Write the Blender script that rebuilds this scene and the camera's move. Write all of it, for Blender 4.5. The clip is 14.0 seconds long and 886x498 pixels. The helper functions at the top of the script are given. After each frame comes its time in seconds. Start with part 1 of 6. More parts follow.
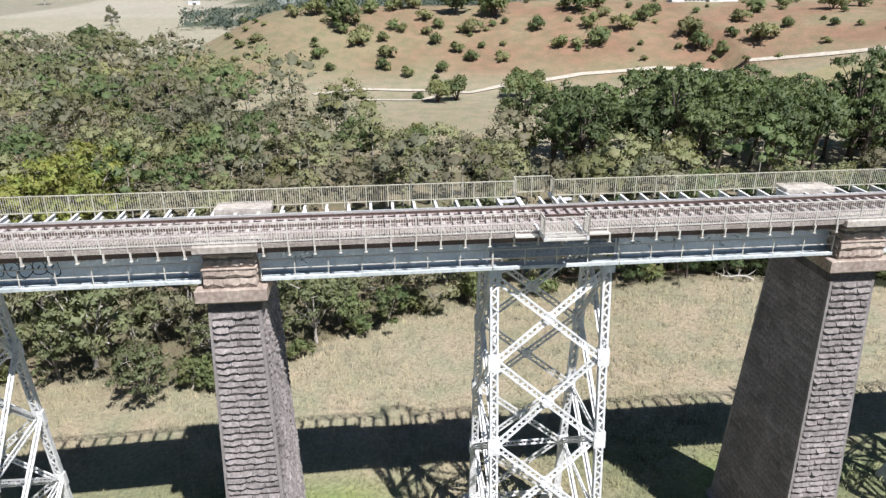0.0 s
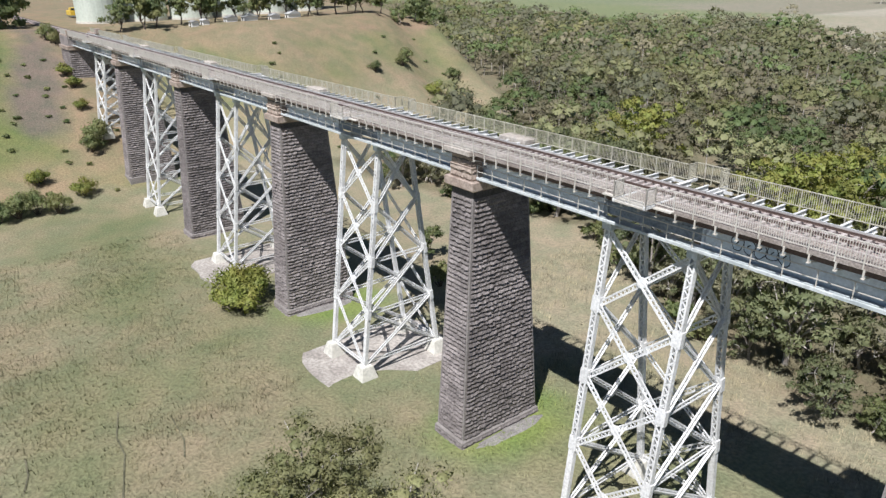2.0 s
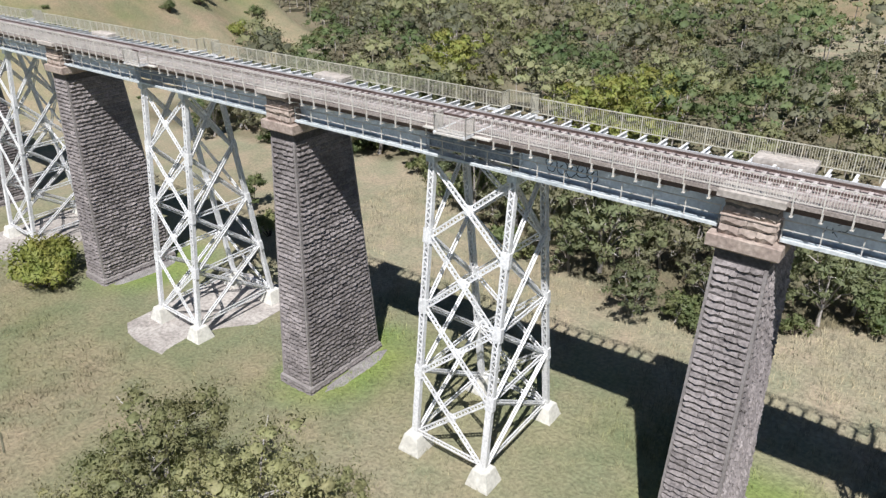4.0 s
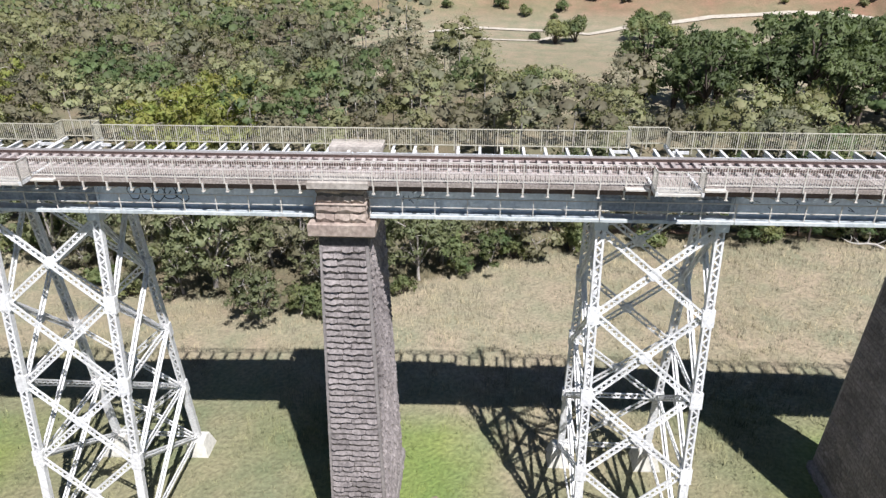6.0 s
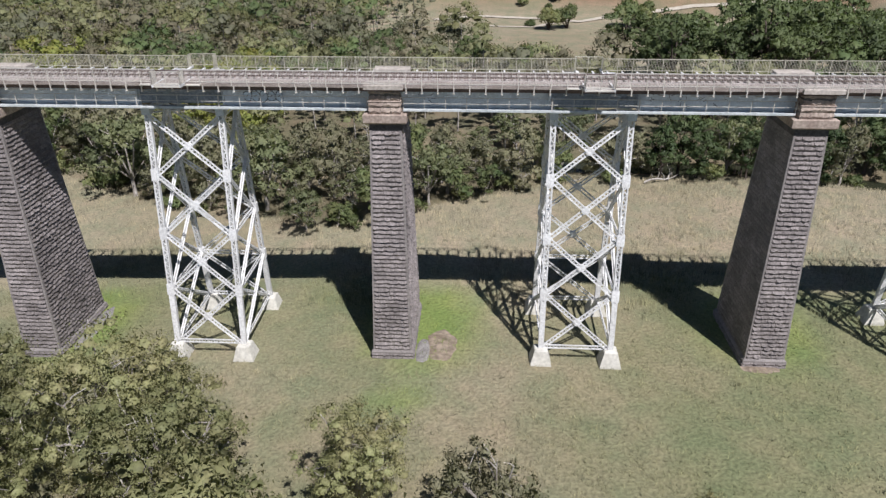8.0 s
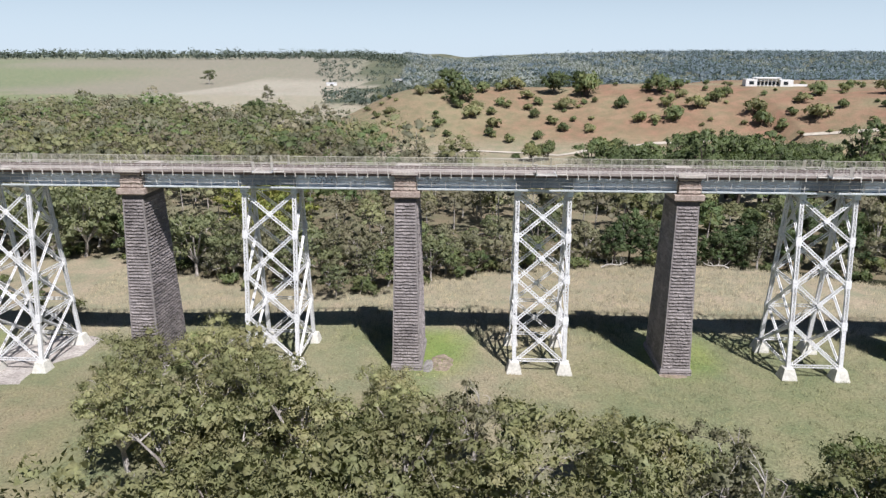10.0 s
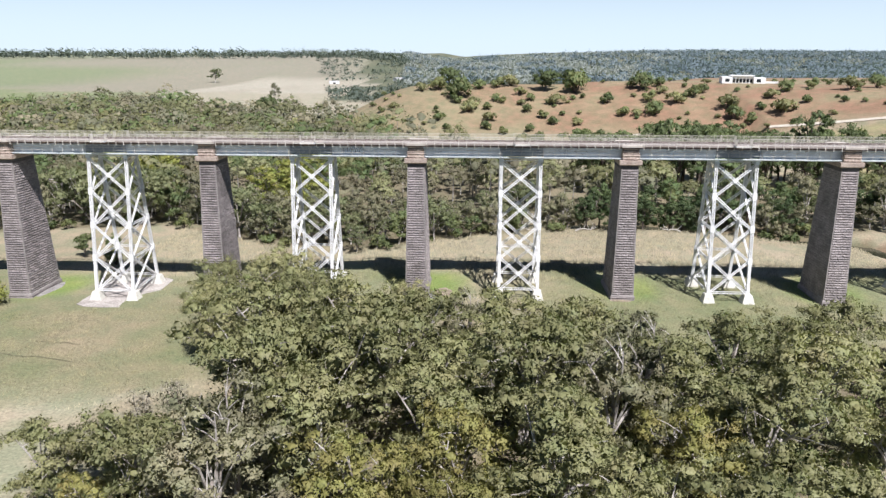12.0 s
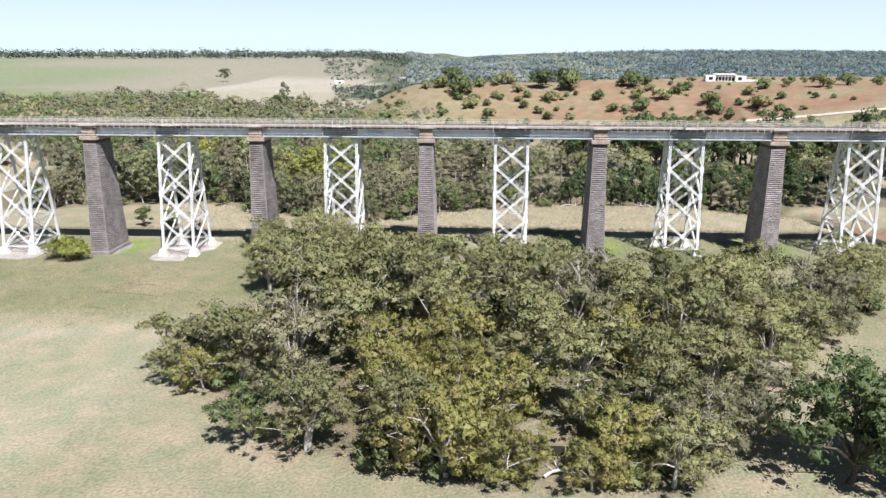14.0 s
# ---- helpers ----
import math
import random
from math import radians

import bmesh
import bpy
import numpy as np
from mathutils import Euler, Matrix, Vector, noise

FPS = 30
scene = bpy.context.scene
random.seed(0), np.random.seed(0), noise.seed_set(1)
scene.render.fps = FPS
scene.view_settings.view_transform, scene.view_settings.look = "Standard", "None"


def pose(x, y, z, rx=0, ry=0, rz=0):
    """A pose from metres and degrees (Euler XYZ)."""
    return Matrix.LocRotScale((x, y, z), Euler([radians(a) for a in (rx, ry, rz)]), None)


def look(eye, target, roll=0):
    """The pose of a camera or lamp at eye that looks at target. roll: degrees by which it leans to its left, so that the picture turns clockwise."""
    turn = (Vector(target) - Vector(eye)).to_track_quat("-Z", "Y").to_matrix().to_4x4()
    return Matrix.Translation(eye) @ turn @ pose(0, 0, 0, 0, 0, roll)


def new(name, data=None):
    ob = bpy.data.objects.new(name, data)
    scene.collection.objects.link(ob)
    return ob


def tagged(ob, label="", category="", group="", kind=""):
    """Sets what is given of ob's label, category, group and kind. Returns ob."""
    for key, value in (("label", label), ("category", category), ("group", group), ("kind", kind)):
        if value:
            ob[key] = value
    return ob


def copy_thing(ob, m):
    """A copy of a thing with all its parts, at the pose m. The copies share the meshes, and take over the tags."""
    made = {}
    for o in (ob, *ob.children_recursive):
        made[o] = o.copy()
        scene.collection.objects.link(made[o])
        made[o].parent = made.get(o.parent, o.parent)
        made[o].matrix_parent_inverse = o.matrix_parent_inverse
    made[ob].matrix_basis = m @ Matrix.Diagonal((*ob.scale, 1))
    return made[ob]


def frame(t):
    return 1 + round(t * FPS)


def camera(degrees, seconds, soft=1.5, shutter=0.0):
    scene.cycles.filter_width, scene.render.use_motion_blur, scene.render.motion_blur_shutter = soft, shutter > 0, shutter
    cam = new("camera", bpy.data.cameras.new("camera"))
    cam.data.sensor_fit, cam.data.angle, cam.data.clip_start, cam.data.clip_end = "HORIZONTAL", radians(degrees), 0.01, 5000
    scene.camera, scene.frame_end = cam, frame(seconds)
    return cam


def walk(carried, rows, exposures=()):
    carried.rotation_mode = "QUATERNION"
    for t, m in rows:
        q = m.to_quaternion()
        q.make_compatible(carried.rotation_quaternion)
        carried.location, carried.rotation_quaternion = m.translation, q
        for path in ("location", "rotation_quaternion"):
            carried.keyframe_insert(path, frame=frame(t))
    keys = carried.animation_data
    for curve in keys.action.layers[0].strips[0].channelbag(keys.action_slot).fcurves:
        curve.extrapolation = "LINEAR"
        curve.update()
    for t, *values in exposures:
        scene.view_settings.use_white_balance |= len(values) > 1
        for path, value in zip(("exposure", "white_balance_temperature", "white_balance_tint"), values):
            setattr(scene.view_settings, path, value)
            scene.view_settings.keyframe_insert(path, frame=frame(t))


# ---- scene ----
cam = camera(64.51, 14.0, soft=1.4)
PATH = [
    (0, (8.367, -38.665, 42.622), (10.400, -20.228, 35.143), -0.06),
    (0.5, (8.289, -38.708, 42.602), (4.367, -20.573, 35.134), -0.19),
    (1, (8.410, -38.793, 42.638), (-0.130, -22.312, 35.194), -0.38),
    (1.5, (8.248, -38.893, 42.674), (-3.809, -24.775, 35.236), -0.38),
    (2, (8.369, -38.836, 42.714), (-6.393, -27.554, 35.311), -0.66),
    (2.2, (8.302, -38.826, 42.757), (-7.189, -28.574, 35.345), -0.75),
    (2.6, (8.301, -38.833, 42.743), (-7.732, -29.582, 35.169), -0.73),
    (3, (8.299, -38.851, 42.707), (-7.205, -29.040, 34.746), -0.67),
    (3.4, (8.297, -38.873, 42.664), (-5.837, -27.510, 34.232), -0.59),
    (3.9, (8.295, -38.896, 42.619), (-3.191, -25.169, 33.693), -0.51),
    (4.3, (8.294, -38.903, 42.604), (-0.731, -23.539, 33.523), -0.49),
    (4.5, (8.300, -38.857, 42.616), (0.515, -22.827, 33.538), -0.49),
    (5, (8.328, -38.862, 42.733), (3.216, -21.787, 33.662), -0.47),
    (5.5, (8.295, -38.789, 42.786), (5.379, -21.185, 33.754), -0.34),
    (6, (8.317, -38.827, 42.868), (7.385, -20.970, 33.908), -0.15),
    (6.2, (8.317, -38.947, 42.918), (7.344, -21.091, 33.961), -0.21),
    (6.5, (8.404, -40.705, 43.173), (7.369, -22.850, 34.222), -0.28),
    (7, (8.560, -48.744, 43.154), (7.554, -30.892, 34.194), -0.25),
    (7.5, (8.860, -56.688, 43.354), (7.840, -38.863, 34.343), -0.26),
    (8, (9.097, -64.650, 43.544), (8.112, -46.827, 34.523), -0.20),
    (8.35, (9.220, -70.281, 43.653), (8.283, -52.447, 34.648), -0.11),
    (8.5, (9.272, -72.694, 43.699), (8.333, -54.407, 35.656), -0.06),
    (8.7, (9.341, -75.945, 43.750), (8.401, -57.135, 37.018), 0.00),
    (8.9, (9.474, -79.324, 43.795), (8.520, -60.152, 38.181), 0.02),
    (9.1, (9.606, -82.703, 43.840), (8.653, -63.471, 38.434), 0.04),
    (9.8, (10.070, -94.530, 43.997), (9.132, -75.295, 38.598), 0.11),
    (10.8, (10.732, -111.425, 44.221), (9.815, -92.189, 38.823), 0.21),
    (11, (10.842, -114.627, 44.235), (9.932, -95.391, 38.835), 0.22),
    (11.5, (11.126, -122.632, 44.264), (10.224, -103.399, 38.850), 0.18),
    (12, (11.374, -130.797, 44.249), (10.467, -111.566, 38.832), 0.16),
    (12.5, (11.576, -138.885, 44.232), (10.657, -119.655, 38.814), 0.12),
    (13, (11.727, -146.789, 44.219), (10.793, -127.561, 38.796), 0.12),
    (13.5, (11.873, -154.557, 44.256), (10.936, -135.328, 38.836), 0.13),
    (14, (12.015, -162.202, 44.314), (11.067, -142.972, 38.901), 0.13),
]
walk(cam, [(t, look(eye, target, roll)) for t, eye, target, roll in PATH],
     exposures=((0.0, 0.58, 6150, 11), (0.5, 0.5, 6150, 11), (1.0, 0.45, 6150, 11), (2.0, 0.34, 6150, 11), (4.5, 0.42, 6150, 12), (5.5, 0.52, 6150, 13), (6.5, 0.42, 6150, 13), (7.0, 0.18, 6150, 13), (7.5, 0.06, 6150, 13), (8.5, 0.24, 6150, 15), (10.8, 0.46, 6150, 14), (12.5, 0.71, 6150, 14), (14.0, 0.75, 6150, 13)))

# ---- world, sun, exposure ----
SUN = Vector((9.8, -17.0, 29.9)).normalized()
world = bpy.data.worlds.new("sky")
scene.world = world
world.use_nodes = True
wn = world.node_tree.nodes
wl = world.node_tree.links
wn.clear()
sky = wn.new("ShaderNodeTexSky")
sky.sky_type = "NISHITA"
sky.sun_disc = False
sky.sun_elevation = math.asin(SUN.z)
sky.sun_rotation = math.atan2(SUN.x, SUN.y)
sky.altitude = 60
sky.air_density = 0.85
sky.ozone_density = 2.0
sky.dust_density = 0.05
back = wn.new("ShaderNodeBackground")
back.inputs["Strength"].default_value = 0.043
wout = wn.new("ShaderNodeOutputWorld")
haze = wn.new("ShaderNodeMix")
haze.data_type = "RGBA"
haze.inputs[7].default_value = (12.3, 14.7, 16.2, 1)
sky_dir = wn.new("ShaderNodeTexCoord")
sky_up = wn.new("ShaderNodeSeparateXYZ")
wl.new(sky_dir.outputs["Generated"], sky_up.inputs[0])
thin_up = wn.new("ShaderNodeMapRange")
thin_up.interpolation_type = "SMOOTHSTEP"
thin_up.inputs["From Min"].default_value = 0.0
thin_up.inputs["From Max"].default_value = 0.24
thin_up.inputs["To Min"].default_value = 0.85
thin_up.inputs["To Max"].default_value = 0.0
wl.new(sky_up.outputs["Z"], thin_up.inputs["Value"])
wl.new(thin_up.outputs[0], haze.inputs[0])
wl.new(sky.outputs[0], haze.inputs[6])
wl.new(haze.outputs[2], back.inputs["Color"])
wl.new(back.outputs[0], wout.inputs["Surface"])
sun_data = bpy.data.lights.new("sun", "SUN")
sun_data.energy = 5.0
sun_data.angle = radians(0.53)
sun_data.color = (1.0, 0.965, 0.915)
sun = new("sun", sun_data)
sun.matrix_world = look(SUN * 400, (0, 0, 0))


# ---- materials ----
def material(name, colours, rough=0.8, metal=0.0, grain=(0.3, 6.0), scale2=0.5, bump=0.2, bump_scale=None, spread=0.0, island=0.0, attribute="", streak=None, detail=0.25):
    """A procedural surface: two colours mixed by coarse noise, a finer grain over it, relief, and a spread from piece to piece."""
    m = bpy.data.materials.new(name)
    m.use_nodes = True
    nt = m.node_tree
    n, l = nt.nodes, nt.links
    bsdf = n["Principled BSDF"]
    bsdf.inputs["Roughness"].default_value = rough
    bsdf.inputs["Metallic"].default_value = metal
    if "Specular IOR Level" in bsdf.inputs:
        bsdf.inputs["Specular IOR Level"].default_value = 0.3
    geo = n.new("ShaderNodeNewGeometry")
    pos = geo.outputs["Position"]
    if streak:
        mp = n.new("ShaderNodeMapping")
        mp.inputs["Scale"].default_value = streak
        l.new(pos, mp.inputs["Vector"])
        pos = mp.outputs[0]
    coarse = n.new("ShaderNodeTexNoise")
    coarse.inputs["Scale"].default_value = scale2
    coarse.inputs["Detail"].default_value = 4
    l.new(pos, coarse.inputs["Vector"])
    ramp = n.new("ShaderNodeMapRange")
    ramp.inputs["From Min"].default_value = 0.35
    ramp.inputs["From Max"].default_value = 0.65
    l.new(coarse.outputs["Fac"], ramp.inputs["Value"])
    mix = n.new("ShaderNodeMix")
    mix.data_type = "RGBA"
    mix.inputs[6].default_value = (*colours[0], 1)
    mix.inputs[7].default_value = (*colours[1], 1)
    l.new(ramp.outputs[0], mix.inputs[0])
    colour = mix.outputs[2]
    if attribute:
        at = n.new("ShaderNodeAttribute")
        at.attribute_name = attribute
        tint = n.new("ShaderNodeMix")
        tint.data_type = "RGBA"
        tint.blend_type = "MULTIPLY"
        tint.inputs[0].default_value = 1
        l.new(at.outputs["Color"], tint.inputs[6])
        l.new(colour, tint.inputs[7])
        colour = tint.outputs[2]
    fine = n.new("ShaderNodeTexNoise")
    fine.inputs["Scale"].default_value = grain[1]
    fine.inputs["Detail"].default_value = 5
    l.new(geo.outputs["Position"], fine.inputs["Vector"])
    value = n.new("ShaderNodeMapRange")
    value.inputs["From Min"].default_value = 0.3
    value.inputs["From Max"].default_value = 0.7
    value.inputs["To Min"].default_value = 1 - grain[0]
    value.inputs["To Max"].default_value = 1 + grain[0]
    l.new(fine.outputs["Fac"], value.inputs["Value"])
    factor = value.outputs[0]
    for source, amount in (("object", spread), ("island", island)):
        if amount:
            r = n.new("ShaderNodeObjectInfo").outputs["Random"] if source == "object" else geo.outputs["Random Per Island"]
            s = n.new("ShaderNodeMapRange")
            s.inputs["To Min"].default_value = 1 - amount
            s.inputs["To Max"].default_value = 1 + amount
            l.new(r, s.inputs["Value"])
            mul = n.new("ShaderNodeMath")
            mul.operation = "MULTIPLY"
            l.new(factor, mul.inputs[0])
            l.new(s.outputs[0], mul.inputs[1])
            factor = mul.outputs[0]
    fin = n.new("ShaderNodeMix")
    fin.data_type = "RGBA"
    fin.blend_type = "MULTIPLY"
    fin.inputs[0].default_value = 1
    l.new(colour, fin.inputs[6])
    l.new(factor, fin.inputs[7])
    l.new(fin.outputs[2], bsdf.inputs["Base Color"])
    if bump:
        bn = n.new("ShaderNodeBump")
        bn.inputs["Strength"].default_value = bump
        bn.inputs["Distance"].default_value = 0.05 if not bump_scale else bump_scale
        l.new(fine.outputs["Fac"], bn.inputs["Height"])
        l.new(bn.outputs[0], bsdf.inputs["Normal"])
    return m


def leaf_material(name, a, b, hue=0.03, grain=1.0):
    """Foliage: a colour from tree to tree and from leaf to leaf, a little light let through."""
    m = bpy.data.materials.new(name)
    m.use_nodes = True
    n, l = m.node_tree.nodes, m.node_tree.links
    n.clear()
    out = n.new("ShaderNodeOutputMaterial")
    geo = n.new("ShaderNodeNewGeometry")
    info = n.new("ShaderNodeObjectInfo")
    mix = n.new("ShaderNodeMix")
    mix.data_type = "RGBA"
    mix.inputs[6].default_value = (*a, 1)
    mix.inputs[7].default_value = (*b, 1)
    stand = n.new("ShaderNodeTexNoise")
    stand.inputs["Scale"].default_value = 0.11
    stand.inputs["Detail"].default_value = 1
    l.new(geo.outputs["Position"], stand.inputs["Vector"])
    sr = n.new("ShaderNodeMapRange")
    sr.inputs["From Min"].default_value = 0.35
    sr.inputs["From Max"].default_value = 0.65
    l.new(stand.outputs["Fac"], sr.inputs["Value"])
    half = n.new("ShaderNodeMix")
    half.inputs[0].default_value = 0.5
    l.new(info.outputs["Random"], half.inputs[2])
    l.new(sr.outputs[0], half.inputs[3])
    l.new(half.outputs[0], mix.inputs[0])
    hsv = n.new("ShaderNodeHueSaturation")
    vr = n.new("ShaderNodeMapRange")
    vr.inputs["To Min"].default_value = 1 - 0.13 * grain
    vr.inputs["To Max"].default_value = 1 + 0.13 * grain
    l.new(geo.outputs["Random Per Island"], vr.inputs["Value"])
    clump = n.new("ShaderNodeTexNoise")
    clump.inputs["Scale"].default_value = 0.35
    hr = n.new("ShaderNodeMapRange")
    hr.inputs["From Min"].default_value = 0.3
    hr.inputs["From Max"].default_value = 0.7
    hr.inputs["To Min"].default_value = 0.5 - hue
    hr.inputs["To Max"].default_value = 0.5 + hue
    l.new(geo.outputs["Position"], clump.inputs["Vector"])
    l.new(clump.outputs["Fac"], hr.inputs["Value"])
    l.new(hr.outputs[0], hsv.inputs["Hue"])
    speck = n.new("ShaderNodeTexNoise")
    speck.inputs["Scale"].default_value = 4.5
    speck.inputs["Detail"].default_value = 3
    l.new(geo.outputs["Position"], speck.inputs["Vector"])
    pr = n.new("ShaderNodeMapRange")
    pr.inputs["From Min"].default_value = 0.35
    pr.inputs["From Max"].default_value = 0.65
    pr.inputs["To Min"].default_value = 1 - 0.16 * grain
    pr.inputs["To Max"].default_value = 1 + 0.16 * grain
    l.new(speck.outputs["Fac"], pr.inputs["Value"])
    both = n.new("ShaderNodeMath")
    both.operation = "MULTIPLY"
    l.new(vr.outputs[0], both.inputs[0])
    l.new(pr.outputs[0], both.inputs[1])
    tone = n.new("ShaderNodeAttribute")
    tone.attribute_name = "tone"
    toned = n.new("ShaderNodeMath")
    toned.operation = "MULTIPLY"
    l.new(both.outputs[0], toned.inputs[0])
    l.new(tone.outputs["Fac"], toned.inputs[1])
    own = n.new("ShaderNodeMapRange")
    own.inputs["To Min"].default_value = 0.84
    own.inputs["To Max"].default_value = 1.18
    l.new(info.outputs["Random"], own.inputs["Value"])
    owned = n.new("ShaderNodeMath")
    owned.operation = "MULTIPLY"
    l.new(toned.outputs[0], owned.inputs[0])
    l.new(own.outputs[0], owned.inputs[1])
    l.new(owned.outputs[0], hsv.inputs["Value"])
    l.new(mix.outputs[2], hsv.inputs["Color"])
    d = n.new("ShaderNodeBsdfPrincipled")
    d.inputs["Roughness"].default_value = 0.55
    d.inputs["Specular IOR Level"].default_value = 0.15
    t = n.new("ShaderNodeBsdfTranslucent")
    l.new(hsv.outputs[0], d.inputs["Base Color"])
    thin = n.new("ShaderNodeMix")
    thin.data_type = "RGBA"
    thin.blend_type = "MULTIPLY"
    thin.inputs[0].default_value = 1
    thin.inputs[7].default_value = (0.5, 0.54, 0.34, 1)
    l.new(hsv.outputs[0], thin.inputs[6])
    l.new(thin.outputs[2], t.inputs["Color"])
    ms = n.new("ShaderNodeAddShader")
    l.new(d.outputs[0], ms.inputs[0])
    l.new(t.outputs[0], ms.inputs[1])
    l.new(ms.outputs[0], out.inputs["Surface"])
    return m


BLUESTONE = material("bluestone", [(0.172, 0.152, 0.147), (0.254, 0.225, 0.218)], 0.9, grain=(0.35, 5.0), scale2=0.35, bump=0.6, spread=0.16, island=0.16)
MORTAR = material("mortar", [(0.10, 0.088, 0.082), (0.14, 0.125, 0.115)], 0.95, grain=(0.3, 9.0), bump=0.3)
CAPSTONE = material("weathered_capstone", [(0.30, 0.235, 0.20), (0.40, 0.33, 0.28)], 0.9, grain=(0.3, 4.0), scale2=0.8, bump=0.4, spread=0.1)
PALE_CAP = material("pale_capstone", [(0.40, 0.355, 0.315), (0.50, 0.455, 0.41)], 0.9, grain=(0.25, 4.0), scale2=0.9, bump=0.3, spread=0.08)
DRAFTED = material("smooth_drafted_stone", [(0.22, 0.198, 0.19), (0.29, 0.263, 0.252)], 0.85, grain=(0.2, 5.0), bump=0.15)
BARE_EARTH = material("bare_brown_earth", [(0.215, 0.170, 0.125), (0.285, 0.232, 0.178)], 0.95, grain=(0.35, 2.0), scale2=0.6, bump=0.4)
GRAVEL = material("grey_gravel", [(0.21, 0.195, 0.185), (0.29, 0.275, 0.26)], 0.95, grain=(0.35, 6.0), scale2=0.7, bump=0.4)
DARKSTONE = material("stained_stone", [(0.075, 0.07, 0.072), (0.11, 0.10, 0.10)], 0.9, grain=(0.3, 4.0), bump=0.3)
WHITE_STEEL = material("white_painted_steel", [(0.63, 0.625, 0.615), (0.745, 0.745, 0.74)], 0.5, grain=(0.2, 5.0), scale2=0.6, bump=0.1, spread=0.04)
GREY_STEEL = material("blue_grey_painted_steel", [(0.50, 0.545, 0.58), (0.60, 0.64, 0.665)], 0.5, grain=(0.12, 5.0), scale2=0.5, bump=0.1, streak=(1, 1, 0.35))
# girder grey darkened for the shade in the head frames; also the machine's underframe
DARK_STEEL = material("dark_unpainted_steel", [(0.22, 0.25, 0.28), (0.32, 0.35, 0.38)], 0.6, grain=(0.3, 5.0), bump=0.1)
FLANGE_STEEL = material("pale_flange_steel", [(0.44, 0.48, 0.49), (0.58, 0.61, 0.61)], 0.5, grain=(0.15, 4.0), bump=0.1)
CREAM_STEEL = material("cream_painted_steel", [(0.46, 0.43, 0.34), (0.56, 0.53, 0.43)], 0.55, grain=(0.12, 5.0), bump=0.05, spread=0.05)
NEAR_RAIL = material("pale_painted_steel", [(0.52, 0.485, 0.435), (0.60, 0.57, 0.52)], 0.55, grain=(0.12, 5.0), bump=0.05, spread=0.05)
TIMBER = material("grey_weathered_timber", [(0.28, 0.237, 0.212), (0.385, 0.34, 0.31)], 0.9, grain=(0.3, 8.0), bump=0.3, spread=0.16, island=0.16)
SLEEPER = material("pale_timber_sleeper", [(0.37, 0.325, 0.31), (0.49, 0.44, 0.42)], 0.9, grain=(0.3, 8.0), bump=0.3, spread=0.14, island=0.14)
DECKING = material("pinkish_deck_boards", [(0.28, 0.225, 0.21), (0.39, 0.325, 0.31)], 0.9, grain=(0.35, 7.0), bump=0.3, scale2=1.2)
KERB = material("grey_kerb_timber", [(0.24, 0.225, 0.215), (0.32, 0.305, 0.295)], 0.9, grain=(0.25, 6.0), bump=0.3, spread=0.08)
RAIL_STEEL = material("rusty_rail_steel", [(0.115, 0.08, 0.07), (0.17, 0.125, 0.11)], 0.55, metal=0.3, grain=(0.2, 8.0), bump=0.1)
CONCRETE = material("pale_concrete", [(0.55, 0.53, 0.47), (0.66, 0.64, 0.58)], 0.9, grain=(0.15, 3.0), bump=0.25, scale2=0.9, spread=0.05)
SLAB = material("cracked_concrete_slab", [(0.30, 0.27, 0.245), (0.43, 0.395, 0.36)], 0.95, grain=(0.3, 2.5), bump=0.4, scale2=0.35)
GROUND = material("grassland", [(0.84, 0.92, 0.84), (1.14, 1.06, 1.04)], 0.95, grain=(0.24, 2.6), scale2=0.2, bump=0.9, bump_scale=0.25, attribute="cover")
GRASS = material("grass_blades", [(0.8, 0.82, 0.8), (1.15, 1.12, 1.0)], 0.9, grain=(0.2, 1.0), bump=0, attribute="cover", island=0.3)
TRACK_DIRT = material("pale_track_gravel", [(0.42, 0.37, 0.30), (0.52, 0.47, 0.39)], 0.95, grain=(0.15, 1.2), bump=0.3)
BARK = material("pale_gum_bark", [(0.26, 0.225, 0.20), (0.50, 0.47, 0.43)], 0.9, grain=(0.3, 5.0), bump=0.4, scale2=0.9)
PINE_BARK = material("dark_pine_bark", [(0.07, 0.055, 0.045), (0.12, 0.095, 0.08)], 0.95, grain=(0.3, 5.0), bump=0.4)
GUM = leaf_material("gum_leaves", (0.142, 0.146, 0.068), (0.190, 0.185, 0.092), 0.02)
GUM_FAR = leaf_material("gum_leaves_in_the_valley", (0.122, 0.124, 0.074), (0.168, 0.157, 0.098), 0.02)
OLIVE = leaf_material("golden_green_leaves", (0.164, 0.156, 0.055), (0.194, 0.179, 0.066), 0.02)
WATTLE = leaf_material("yellow_green_wattle_leaves", (0.150, 0.165, 0.044), (0.190, 0.195, 0.055))
FRESH = leaf_material("fresh_green_leaves", (0.088, 0.112, 0.048), (0.125, 0.142, 0.062))
PINE = leaf_material("dark_pine_needles", (0.062, 0.082, 0.036), (0.100, 0.122, 0.054), 0.01)
SHRUB = leaf_material("shrub_leaves", (0.085, 0.115, 0.05), (0.155, 0.155, 0.068))
GREEN_WOOD = leaf_material("green_wood_leaves", (0.086, 0.118, 0.050), (0.120, 0.146, 0.062), 0.02, grain=0.35)
BROWN_WOOD = leaf_material("brownish_wood_leaves", (0.150, 0.138, 0.088), (0.178, 0.162, 0.108), 0.015, grain=0.35)
PALE_WOOD = leaf_material("pale_olive_wood_leaves", (0.152, 0.158, 0.080), (0.182, 0.182, 0.096), 0.02, grain=0.35)
